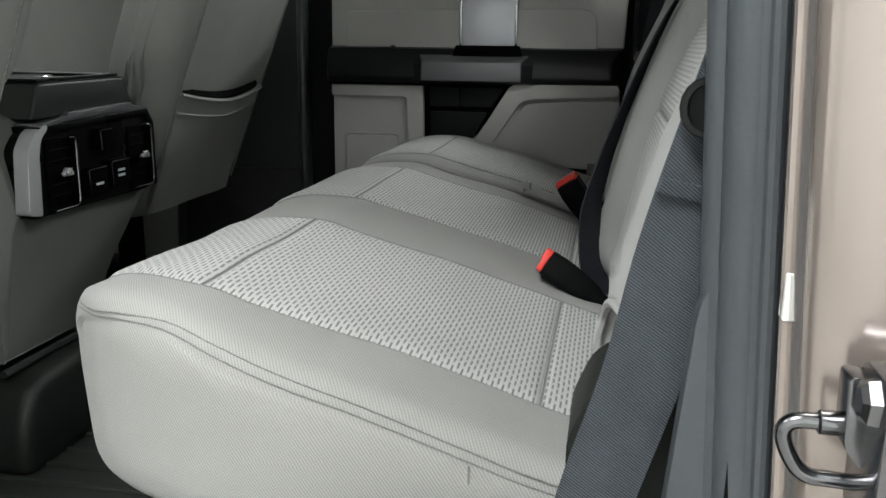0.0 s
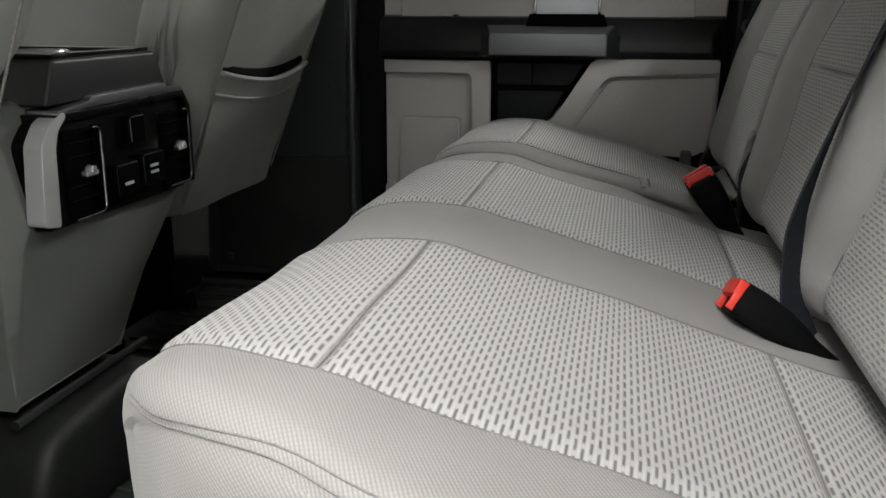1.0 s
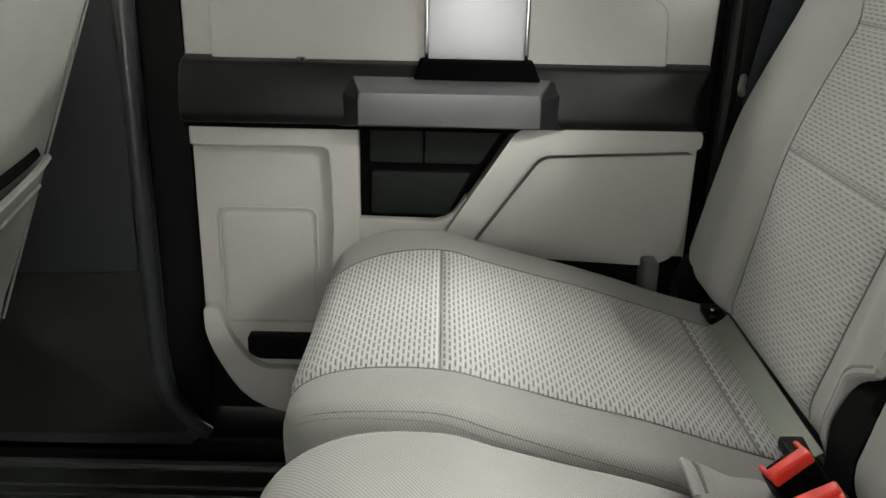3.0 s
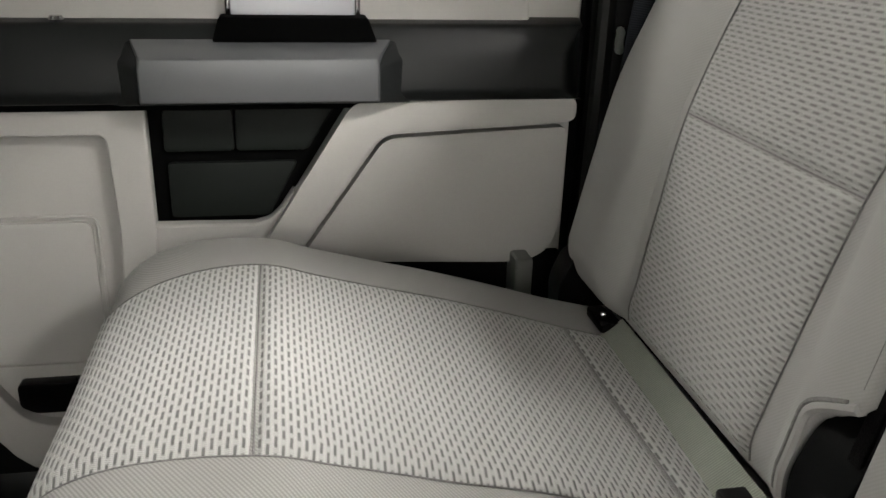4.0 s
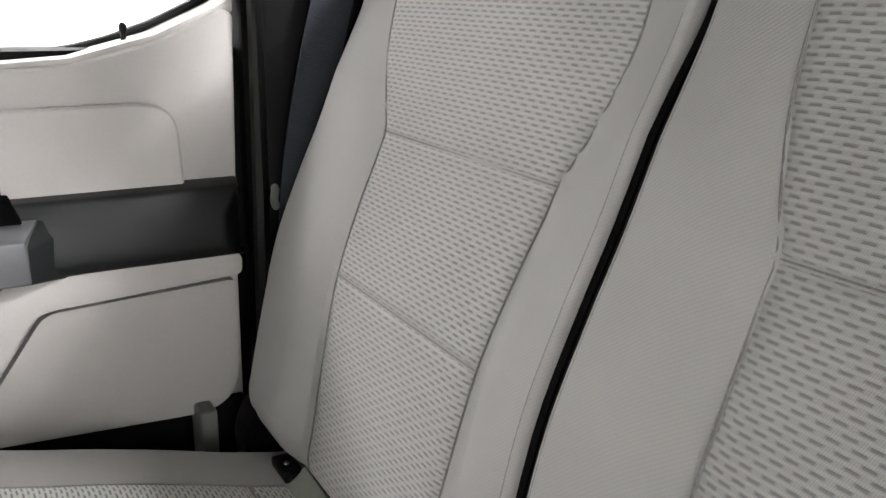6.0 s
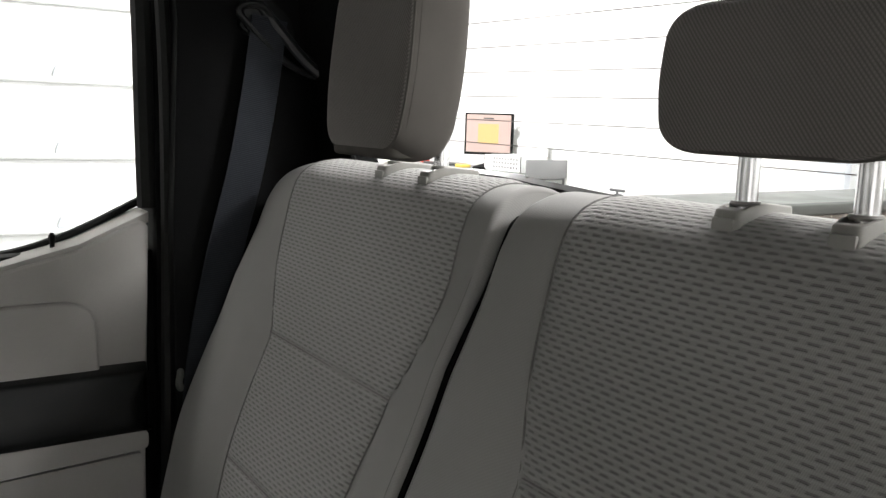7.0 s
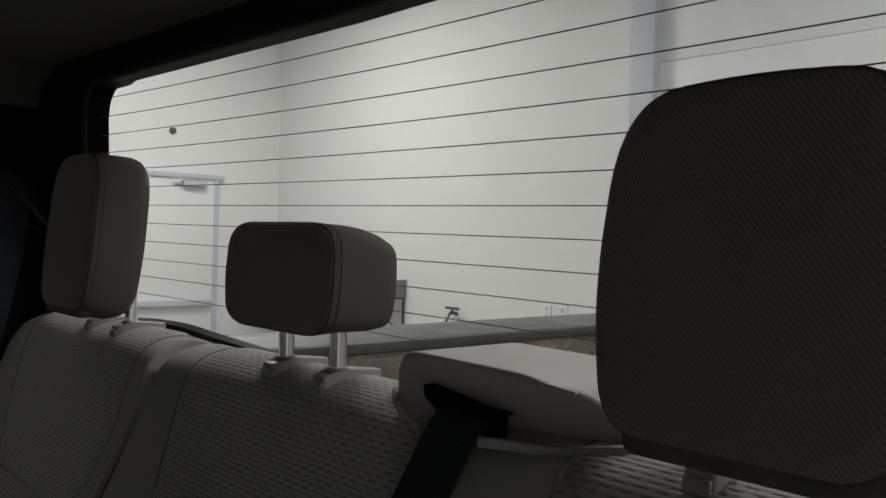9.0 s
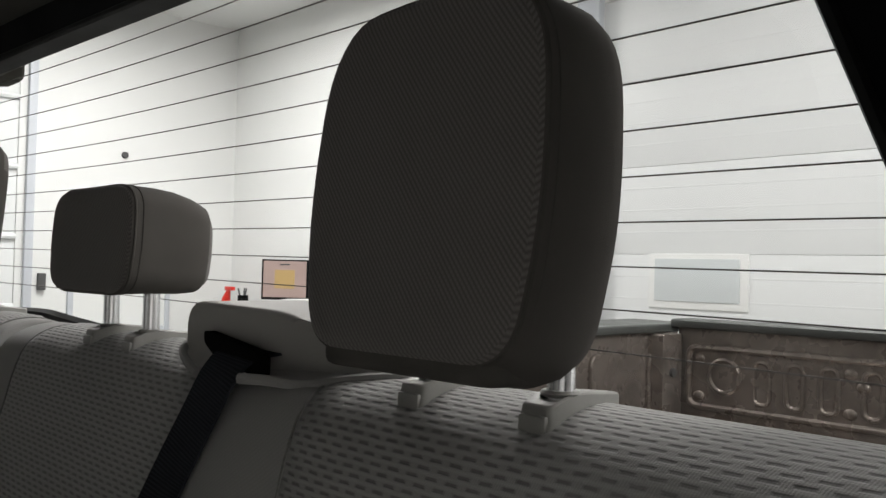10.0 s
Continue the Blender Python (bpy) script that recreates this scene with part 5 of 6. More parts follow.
# ---- front seats ----
def front_seat(sgn, label):
    t = thing("front_seat", label, "car seat", (-0.75, sgn * 0.44, 0.05), "front seats")
    shell = Profile([(-0.600, 0.318), (-0.552, 0.345), (-0.505, 0.44), (-0.455, 0.57), (-0.405, 0.69), (-0.365, 0.79), (-0.330, 0.90), (-0.325, 0.98), (-0.36, 1.02), (-0.43, 1.0), (-0.49, 0.86), (-0.58, 0.62), (-0.66, 0.43), (-0.665, 0.34)])

    def inner(c):
        """The inboard edge, which steps out below the armrest."""
        q = min(1.0, max(0.0, (0.64 - c.y) / 0.08))
        return sgn * (0.190 + 0.040 * q * q * (3 - 2 * q) + 0.02 * max(0.0, (0.42 - c.y) / 0.1))

    def lo(c):
        return min(inner(c), sgn * 0.685) + 0.05 * max(0, (c.y - 0.80) / 0.2) ** 2 + 0.02 * max(0, (0.4 - c.y) / 0.12)

    def hi(c):
        return max(inner(c), sgn * 0.685) - 0.05 * max(0, (c.y - 0.80) / 0.2) ** 2 - 0.02 * max(0, (0.4 - c.y) / 0.12)
    part("seat_back", pad(shell, lo, hi, 0.055, None, mids=16, arc=6), M_VINYL, t)
    # map pocket: a slack pouch with a hemmed, drooping mouth
    a, b = sorted((sgn * 0.262, sgn * 0.622))

    def pouch(u, v):
        y = a + (b - a) * u
        z = 0.335 + 0.215 * v + 0.02 * (2 * u - 1) ** 2 * v
        x = -0.5525 + (z - 0.32) * 0.392 + 0.006 + 0.022 * math.sin(math.pi * u) * (0.25 + 0.75 * v) + 0.003 * math.sin(9 * u + 5 * v)
        return Vector((x, y, z))
    part("map_pocket", sheet(pouch, steps(0, 1, 24), steps(0, 1, 14)), M_VINYL, t)
    for dz in (0.0, -0.031):
        part("pocket_hem", tube([pouch(u, 1 + dz / 0.215) + Vector((0.002, 0, 0)) for u in steps(0, 1, 24)], 0.0045 if dz == 0 else 0.0025, 7), M_VINYL, t)
    # black tube behind the hem, put in as the pocket's inner shade
    part("pocket_mouth_shade", tube([pouch(u, 1.0) + Vector((-0.010 - 0.012 * math.sin(math.pi * u), 0, 0.010)) for u in steps(0.03, 0.97, 20)], 0.010, 6), M_CARPET, t, "black tube standing for the shade inside the pocket mouth")
    for y in (a - 0.012, b + 0.012):
        part("back_seam", tube([(-0.5525 + (z - 0.32) * 0.392 + 0.0045, y, z) for z in steps(0.36, 0.86, 16)], 0.0018, 5), M_SEAM, t)
    part("seat_cushion", box((-1.12, min(sgn * 0.23, sgn * 0.68), 0.29), (-0.66, max(sgn * 0.23, sgn * 0.68), 0.43), 0.05, 4), M_TWILL, t)
    for yy in (0.30, 0.58):
        part("seat_rail", box((-1.05, sgn * yy - 0.02, 0.045), (-0.70, sgn * yy + 0.02, 0.085), 0.006), M_CARPET, t, "black seat rail")
        part("seat_leg", box((-0.80, sgn * yy - 0.012, 0.08), (-0.74, sgn * yy + 0.012, 0.33), 0.006), M_CARPET, t)
    for yy in (0.585, 0.660):
        part("rail_end", box((-0.652, sgn * yy - 0.006, 0.142), (-0.640, sgn * yy + 0.006, 0.160), 0.003), M_PLATE, t, "dark rail end cap")
    return t


front_seat(1, "grey front passenger seat back with a map pocket")
front_seat(-1, "grey driver's seat back with a map pocket")

# ---- centre console ----
con = thing("centre_console", "grey centre console with rear vents and charging sockets", "console", (-0.7, 0, 0.05))
con.scale = (1, 1.14, 0.985)
bm = bmesh.new()
rings = []
for x, w, top in ((-0.488, 0.150, 0.425), (-0.5130, 0.160, 0.565), (-0.56, 0.16, 0.58), (-1.3, 0.15, 0.58)):
    ring = [(-w * 1.04, top), (-w * 1.10, 0.40), (-w * 1.14, 0.30), (-w * 1.16, 0.225), (-w * 1.16, 0.205), (0.015, 0.205), (0.020, 0.225), (0.072, 0.30), (w * 0.97, 0.40), (w, top)]
    xs = [0, 0, 0.0, 0.006, 0.002, 0.002, 0.006, 0.0, 0, 0]
    rings.append([bm.verts.new((x - (0.06 * (0.42 - z) / 0.4 if x == -0.488 and z < 0.42 else 0) + q, y, z)) for (y, z), q in zip(ring, xs)])
for a, b in zip(rings, rings[1:]):
    for i in range(10):
        j = (i + 1) % 10
        bm.faces.new((a[i], a[j], b[j], b[i]))
bm.faces.new(rings[0]), bm.faces.new(rings[-1][::-1])
bmesh.ops.recalc_face_normals(bm, faces=bm.faces)
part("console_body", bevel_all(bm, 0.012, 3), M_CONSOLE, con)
part("console_foot", prism(rounded([(-0.225, 0.045), (-0.222, 0.13), (-0.19, 0.187), (-0.05, 0.193), (0.035, 0.185), (0.07, 0.12), (0.085, 0.045)], [0.0, 0.05, 0.03, 0.02, 0.03, 0.04, 0.0], 5), "x", -1.0, -0.452, 0.024, 4), M_FOOT, con, "black rubber console foot")
part("foot_rail", tube(smooth_line([(-0.50, -0.20, 0.197), (-0.498, -0.08, 0.200), (-0.50, 0.05, 0.198)], 5), 0.006, 8), M_PLATE, con, "black strip below the console")
part("armrest_bin", prism([(-0.124, 0.562), (-0.104, 0.616), (0.098, 0.618), (0.120, 0.566)], "x", -1.0, -0.4775, 0.006, 3), M_PLATE, con, "black armrest bin")
part("bin_rim", join(box((-0.70, -0.098, 0.616), (-0.484, -0.070, 0.6215), 0.002), box((-0.70, 0.064, 0.618), (-0.484, 0.092, 0.6235), 0.002), box((-0.500, -0.072, 0.617), (-0.484, 0.066, 0.6225), 0.002)), M_GLOSSBLACK, con, "glossy black bin rim")
part("cup_ring", tube([(-0.56 + 0.036 * math.cos(a), -0.03 + 0.036 * math.sin(a), 0.621) for a in steps(0, 2 * math.pi, 20)[:-1]], 0.0028, 6, True), M_SATIN, con, "silver cup holder ring")
part("bin_strip", box((-0.72, -0.090, 0.6215), (-0.66, 0.02, 0.627), 0.002), M_SATIN, con, "satin silver strip")
part("rear_fascia", prism(rounded([(-0.150, 0.418), (-0.152, 0.52), (-0.125, 0.545), (0.13, 0.555), (0.152, 0.53), (0.152, 0.425), (0.14, 0.415)], 0.01, 3), "x", -0.5130, -0.4730, 0.006, 3), M_GLOSSBLACK, con, "glossy black rear fascia")
part("side_trim", prism(rounded([(-0.160, 0.428), (-0.152, 0.522), (-0.136, 0.545), (-0.112, 0.557), (-0.108, 0.550), (-0.124, 0.535), (-0.130, 0.515), (-0.134, 0.422)], 0.006, 4), "x", -0.4880, -0.4640, 0.009, 5), M_SATIN, con, "satin silver trim")
part("fascia_ledge", prism([(-0.118, 0.549), (-0.116, 0.557), (-0.062, 0.564), (-0.058, 0.569), (0.098, 0.574), (0.103, 0.567), (0.140, 0.565), (0.154, 0.545), (0.149, 0.543), (0.136, 0.556), (0.10, 0.558), (-0.06, 0.556)], "x", -0.5130, -0.4670, 0.002, 2), M_PULL, con, "grey metallic ledge over the fascia")
part("top_trim", prism([(-0.125, 0.543), (-0.125, 0.553), (0.14, 0.560), (0.157, 0.535), (0.157, 0.42), (0.150, 0.42), (0.150, 0.53), (0.136, 0.551)], "x", -0.5130, -0.4650, 0.002, 2), M_GLOSSBLACK, con)
for y0, y1 in ((-0.112, -0.055), (0.085, 0.142)):
    v = part("air_vent", join(box((-0.4770, y0, 0.427), (-0.4690, y1, 0.532), 0.004), box((-0.4720, y1 - 0.004, 0.424), (-0.4615, y1 + 0.001, 0.534), 0.0008), box((-0.4720, y0, 0.423), (-0.4615, y1, 0.4275), 0.0008)), M_RECESS, con, "black rear air vent")
    rim = rounded([(y0, 0.4250), (y1 - 0.001, 0.4250), (y1 - 0.001, 0.532), (y1 - 0.016, 0.532)], [0, 0.012, 0.010, 0], 5)
    part("vent_rim", tube([(-0.4610, a, b) for a, b in rim], 0.0019, 8), M_DARKCHROME, v, "satin silver rim")
    for z in (0.445, 0.462, 0.498, 0.515):
        part("slat", prism([(-0.4720, z - 0.001), (-0.4660, z + 0.0015), (-0.4660, z + 0.0030), (-0.4720, z + 0.001)], "y", y0 + 0.005, y1 - 0.005, 0.0, 1), M_CARPET, v)
    ym = (y0 + y1) / 2
    part("vent_tab", join(box((-0.4640, ym - 0.010, 0.475), (-0.4540, ym + 0.010, 0.482), 0.002, 2), box((-0.4640, ym - 0.003, 0.479), (-0.4520, ym + 0.004, 0.488), 0.002, 2)), M_POST, v, "chrome vent tab")
for y0, y1, z0, z1, bars in ((-0.035, 0.015, 0.432, 0.478, 1), (0.022, 0.075, 0.437, 0.483, 2), (0.0, 0.036, 0.500, 0.538, 0)):
    s = part("socket_cover", box((-0.4750, y0, z0), (-0.4600, y1, z1), 0.005, 3), M_RECESS, con, "black socket cover")
    # thin bright line up one side and along the top only
    edge = rounded([(y0 + 0.004, z0 + 0.003), (y0 + 0.0025, z1 - 0.003), (y1 - 0.004, z1 - 0.0025)], [0, 0.004, 0], 4)
    part("cover_edge", tube([(-0.4604, a, b) for a, b in edge], 0.0011, 6), M_DARKCHROME, s, "bright edge up one side and along the top")
    for b in range(bars):
        part("print_bar", box((-0.4605, y0 + 0.017, z0 + 0.016 + b * 0.009), (-0.4592, y0 + 0.035, z0 + 0.020 + b * 0.009), 0.0002, 1), M_BEAM, s)


# ---- pickup bed behind the window ----
bed = thing("truck_bed", "dusty bronze pickup bed with black rail caps", "truck bed", (1.8, 0, 0.30))
part("bed_floor", prism([(-0.80, 0.30), (-0.80, 0.27), (0.80, 0.27), (0.80, 0.30)], "x", 0.76, 2.72, 0.004, 2), M_BEDPAINT, bed)
part("bed_front", box((0.76, -0.80, 0.30), (0.80, 0.80, 0.80), 0.01), M_BEDPAINT, bed)
for sgn in (-1, 1):
    a, b = sorted((sgn * 0.755, sgn * 0.80))
    side = part("bed_side", box((0.76, a, 0.30), (2.74, b, 0.825), 0.006), M_BEDPAINT, bed)
    a2, b2 = sorted((sgn * 0.90, sgn * 0.97))
    part("outer_side", box((0.76, a2, -0.15), (2.82, b2, 0.825), 0.02, 3), M_PAINT, bed)
    a, b = sorted((sgn * 0.735, sgn * 0.975))
    part("rail_cap", box((0.76, a, 0.822), (2.80, b, 0.850), 0.010, 3), M_RAIL, bed, "black plastic rail cap")
    for x0 in (1.05, 1.35, 1.65, 1.95, 2.25, 2.55):
        ya, yb = sorted((sgn * 0.742, sgn * 0.76))
        part("stamping", prism(rounded([(x0, 0.40), (x0, 0.77), (x0 + 0.16, 0.77), (x0 + 0.16, 0.40)], 0.04, 5), "y", ya, yb, 0.008, 3), M_BEDPAINT, side)
    ya, yb = sorted((sgn * 0.60, sgn * 0.76))
    part("wheel_house", prism(rounded([(1.35, 0.29), (1.42, 0.52), (2.02, 0.52), (2.10, 0.29)], 0.09, 6), "y", ya, yb, 0.03, 4), M_BEDPAINT, bed)
    ya, yb = sorted((sgn * 0.70, sgn * 0.76))
    part("rear_post", prism(rounded([(2.56, 0.30), (2.56, 0.82), (2.67, 0.82), (2.67, 0.30)], 0.01, 3), "y", ya, yb, 0.012, 3), M_BEDPAINT, bed)
    part("latch", tube([(2.61, sgn * 0.69, 0.70), (2.61, sgn * 0.705, 0.70)], 0.014, 12), M_STEEL, bed)
gate = thing("tailgate", "closed bronze tailgate with stamped inner panel", "tailgate", (2.70, 0, 0.30))
panel = part("inner_panel", box((2.68, -0.722, 0.31), (2.75, 0.722, 0.845), 0.012, 3), M_BEDPAINT, gate)
part("top_cap", box((2.66, -0.74, 0.838), (2.78, 0.74, 0.866), 0.010, 3), M_RAIL, gate, "black plastic top cap")


def stamp_ring(y0, z0, y1, z1, r, bar=0.010):
    """A raised pressed outline on the tailgate."""
    pts = rounded([(y0, z0), (y0, z1), (y1, z1), (y1, z0)], r, 6)
    return tube([(2.679, y, z) for y, z in pts], bar, 8, True)


part("pressed_border", stamp_ring(-0.680, 0.597, 0.680, 0.782, 0.035, 0.011), M_BEDPAINT, panel)
part("pressed_circle", tube([(2.679, 0.56 + 0.050 * math.cos(a), 0.697 + 0.050 * math.sin(a)) for a in steps(0, 2 * math.pi, 24)[:-1]], 0.008, 8, True), M_BEDPAINT, panel)
part("pressed_circle", tube([(2.679, -0.56 + 0.050 * math.cos(a), 0.697 + 0.050 * math.sin(a)) for a in steps(0, 2 * math.pi, 24)[:-1]], 0.008, 8, True), M_BEDPAINT, panel)
for y in (0.44, 0.341, 0.243, 0.125, 0.0, -0.125, -0.243, -0.341, -0.44):
    part("pressed_slot", stamp_ring(y - 0.024, 0.625, y + 0.024, 0.752, 0.024, 0.008), M_BEDPAINT, panel)
for y, z in ((0.645, 0.746), (0.645, 0.630), (0.186, 0.742), (0.151, 0.708), (0.186, 0.632), (-0.645, 0.746), (-0.645, 0.630)):
    bm = bmesh.new()
    bmesh.ops.create_uvsphere(bm, u_segments=12, v_segments=8, radius=0.020)
    for v in bm.verts:
        v.co = Vector((2.680 + v.co.x * 0.45, y + v.co.y, z + v.co.z * 0.8))
    part("pressed_dimple", bm, M_BEDPAINT, panel)
for y0, y1 in ((0.06, 0.30), (-0.30, -0.06)):
    part("pressed_rib", stamp_ring(y0, 0.46, y1, 0.54, 0.02, 0.009), M_BEDPAINT, panel)
for y in (0.55, 0.44):
    part("pressed_slot", stamp_ring(y - 0.04, 0.45, y + 0.04, 0.55, 0.026, 0.008), M_BEDPAINT, panel)

# ---- garage ----
GX0, GY0 = -5.5, -4.8
solo("ground", box((GX0 - 0.2, GY0 - 0.2, GROUND - 0.1), (WALL_X + 0.2, WALL_Y + 0.2, GROUND), 0), M_CONCRETE, "grey concrete garage floor", "floor", kind="structure")
solo("ceiling_garage", box((GX0 - 0.2, GY0 - 0.2, CEIL), (WALL_X + 0.2, WALL_Y + 0.2, CEIL + 0.1), 0), M_WALL, "white garage ceiling", "ceiling", kind="structure")
# roll-up door opening behind the truck: y from DY0 to DY1; side door: x from SX0 to SX1
DY0, DY1, DTOP = -1.6, 2.83, 2.9
SX0, SX1 = -1.2, 2.9
solo("wall_back_a", box((WALL_X, DY1, GROUND), (WALL_X + 0.15, WALL_Y + 0.15, CEIL), 0), M_WALL, "white painted garage wall", "wall", kind="structure")
solo("wall_back_b", box((WALL_X, GY0, GROUND), (WALL_X + 0.15, DY0, CEIL), 0), M_WALL, "white painted garage wall", "wall", kind="structure")
solo("wall_back_c", box((WALL_X, DY0, DTOP), (WALL_X + 0.15, DY1, CEIL), 0), M_WALL, "white wall above the roll-up door", "wall", kind="structure")
solo("wall_side_a", box((SX1, WALL_Y, GROUND), (WALL_X, WALL_Y + 0.15, CEIL), 0), M_WALL, "white painted garage wall", "wall", kind="structure")
solo("wall_side_b", box((GX0, WALL_Y, GROUND), (SX0, WALL_Y + 0.15, CEIL), 0), M_WALL, "white painted garage wall", "wall", kind="structure")
solo("wall_side_c", box((SX0, WALL_Y, DTOP), (SX1, WALL_Y + 0.15, CEIL), 0), M_WALL, "white wall above the side door", "wall", kind="structure")
solo("wall_front", box((GX0 - 0.15, GY0, GROUND), (GX0, WALL_Y + 0.15, CEIL), 0), M_WALL, "white painted garage wall", "wall", kind="structure")
solo("wall_near", box((GX0, GY0 - 0.15, GROUND), (WALL_X + 0.15, GY0, CEIL), 0), M_WALL, "white painted garage wall", "wall", kind="structure")

rd = thing("rollup_door", "white sectional garage door with embossed panels and a small window", "garage door", (WALL_X + 0.03, 0.4, GROUND))
n = 6
for i in range(n):
    z0 = GROUND + (DTOP - GROUND) * i / n
    z1 = GROUND + (DTOP - GROUND) * (i + 1) / n
    sec = part("door_section", box((WALL_X + 0.02, DY0, z0 + 0.001), (WALL_X + 0.07, DY1, z1 - 0.001), 0.004), M_PANEL, rd)
    for zz in steps(z0, z1, 4)[1:-1]:
        part("emboss", box((WALL_X + 0.0190, DY0 + 0.05, zz - 0.008), (WALL_X + 0.03, DY1 - 0.05, zz + 0.008), 0.005), M_PANEL, sec)
part("window_frame", box((WALL_X + 0.006, 1.73, 0.79), (WALL_X + 0.03, 2.43, 1.145), 0.010), M_WHITE, rd)
part("window_pane", box((WALL_X - 0.001, 1.785, 0.838), (WALL_X + 0.012, 2.38, 1.112), 0.004), M_GREYPANE, rd, "grey frosted pane")
solo("door_track", box((WALL_X - 0.07, DY1 - 0.015, GROUND), (WALL_X - 0.002, DY1 + 0.175, CEIL), 0.008), M_BEAM, "pale grey vertical track post of the garage door", "door track")

sd = thing("side_rollup_door", "white sectional side door with steel ribs and roller hinges", "garage door", (0.6, WALL_Y + 0.03, GROUND))
RIBS = [1.218 + 0.648 * (i - 2) for i in range(5)]
for z0, z1 in zip([GROUND] + RIBS, RIBS + [DTOP]):
    part("door_section", box((SX0, WALL_Y + 0.02, z0 + 0.004), (SX1, WALL_Y + 0.07, z1 - 0.004), 0.006), M_PANEL, sd)
for z in RIBS:
    part("rib", prism([(WALL_Y + 0.02, z + 0.03), (WALL_Y - 0.015, z + 0.02), (WALL_Y - 0.03, z), (WALL_Y - 0.02, z - 0.022), (WALL_Y + 0.02, z - 0.03)], "x", SX0, SX1, 0.004, 2), M_PANEL, sd)
    for x in (-0.6, 0.4, 1.40, 2.4):
        part("hinge", prism([(x - 0.035, z + 0.02), (x - 0.035, z + 0.055), (x - 0.012, z + 0.12), (x + 0.012, z + 0.12), (x + 0.035, z + 0.055), (x + 0.035, z + 0.02)], "y", WALL_Y - 0.012, WALL_Y + 0.025, 0.004, 2), M_BEAM, sd, "galvanised hinge plate")

pd = thing("door_2", "white passage door with a closer and a crash bar", "door", (3.9, WALL_Y, GROUND), kind="structure")
X0, X1, ZT = 3.38, 4.42, 1.66
part("door_leaf", box((X0 + 0.05, WALL_Y - 0.03, GROUND + 0.01), (X1 - 0.05, WALL_Y - 0.004, ZT - 0.05), 0.004), M_WALL, pd)
part("door_frame", join(box((X0, WALL_Y - 0.045, GROUND), (X0 + 0.05, WALL_Y - 0.001, ZT), 0.005), box((X1 - 0.05, WALL_Y - 0.045, GROUND), (X1, WALL_Y - 0.001, ZT), 0.005),
                        box((X0 - 0.03, WALL_Y - 0.055, ZT - 0.05), (X1 + 0.05, WALL_Y - 0.001, ZT), 0.005)), M_BEAM, pd)
part("door_closer", join(box((X1 - 0.42, WALL_Y - 0.10, ZT - 0.13), (X1 - 0.16, WALL_Y - 0.03, ZT - 0.075), 0.01), box((X1 - 0.55, WALL_Y - 0.11, ZT - 0.072), (X1 - 0.25, WALL_Y - 0.08, ZT - 0.058), 0.004)), M_BEAM, pd, "grey door closer")
part("crash_bar", box((X0 + 0.08, WALL_Y - 0.09, 0.30), (X1 - 0.08, WALL_Y - 0.03, 0.36), 0.012), M_BEAM, pd, "grey crash bar")
solo("door_track", box((2.965, WALL_Y - 0.06, GROUND), (3.04, WALL_Y - 0.002, CEIL), 0.008), M_BEAM, "pale grey vertical track post of the side door", "door track")
solo("wall_box", box((3.10, WALL_Y - 0.05, 0.72), (3.17, WALL_Y - 0.002, 0.88), 0.006), M_STEEL, "small grey switch box on the wall", "switch box")
bm = bmesh.new()
bmesh.ops.create_cone(bm, cap_ends=True, segments=16, radius1=0.035, radius2=0.03, depth=0.03)
bmesh.ops.transform(bm, matrix=Matrix.Translation((3.908, WALL_Y - 0.016, 2.08)) @ Matrix.Rotation(radians(90), 4, "X"), verts=bm.verts)
solo("wall_sensor", bm, M_STEEL, "small dark round sensor on the wall", "sensor")

# wall shelf with the computer
SZ, SY0, SY1 = 0.545, 5.48, 7.5
sh = thing("wall_shelf", "grey wall shelf on dark steel brackets", "shelf", (WALL_X - 0.2, 6.4, SZ))
part("board", box((WALL_X - 0.46, SY0, SZ - 0.03), (WALL_X - 0.004, SY1, SZ), 0.004), M_SHELF, sh)
part("end_plate", box((WALL_X - 0.46, SY0 - 0.012, SZ - 0.03), (WALL_X - 0.004, SY0, SZ + 0.13), 0.003), M_SHELF, sh)
for y in (5.50, 5.92, 6.36, 6.80, 7.3):
    br = part("bracket", join(tube([(WALL_X - 0.012, y, SZ - 0.03), (WALL_X - 0.012, y, SZ - 0.40)], 0.011, 6), tube([(WALL_X - 0.42, y, SZ - 0.04), (WALL_X - 0.02, y, SZ - 0.38)], 0.008, 6),
                              tube([(WALL_X - 0.44, y, SZ - 0.038), (WALL_X - 0.01, y, SZ - 0.038)], 0.009, 6)), M_STEEL, sh, "dark steel bracket")
mo = thing("monitor", "computer monitor with a lit pink and yellow screen on the shelf", "monitor", (WALL_X - 0.25, 6.560, SZ))
m = Matrix.Translation((WALL_X - 0.24, 6.33, SZ)) @ Matrix.Rotation(radians(38), 4, "Z")
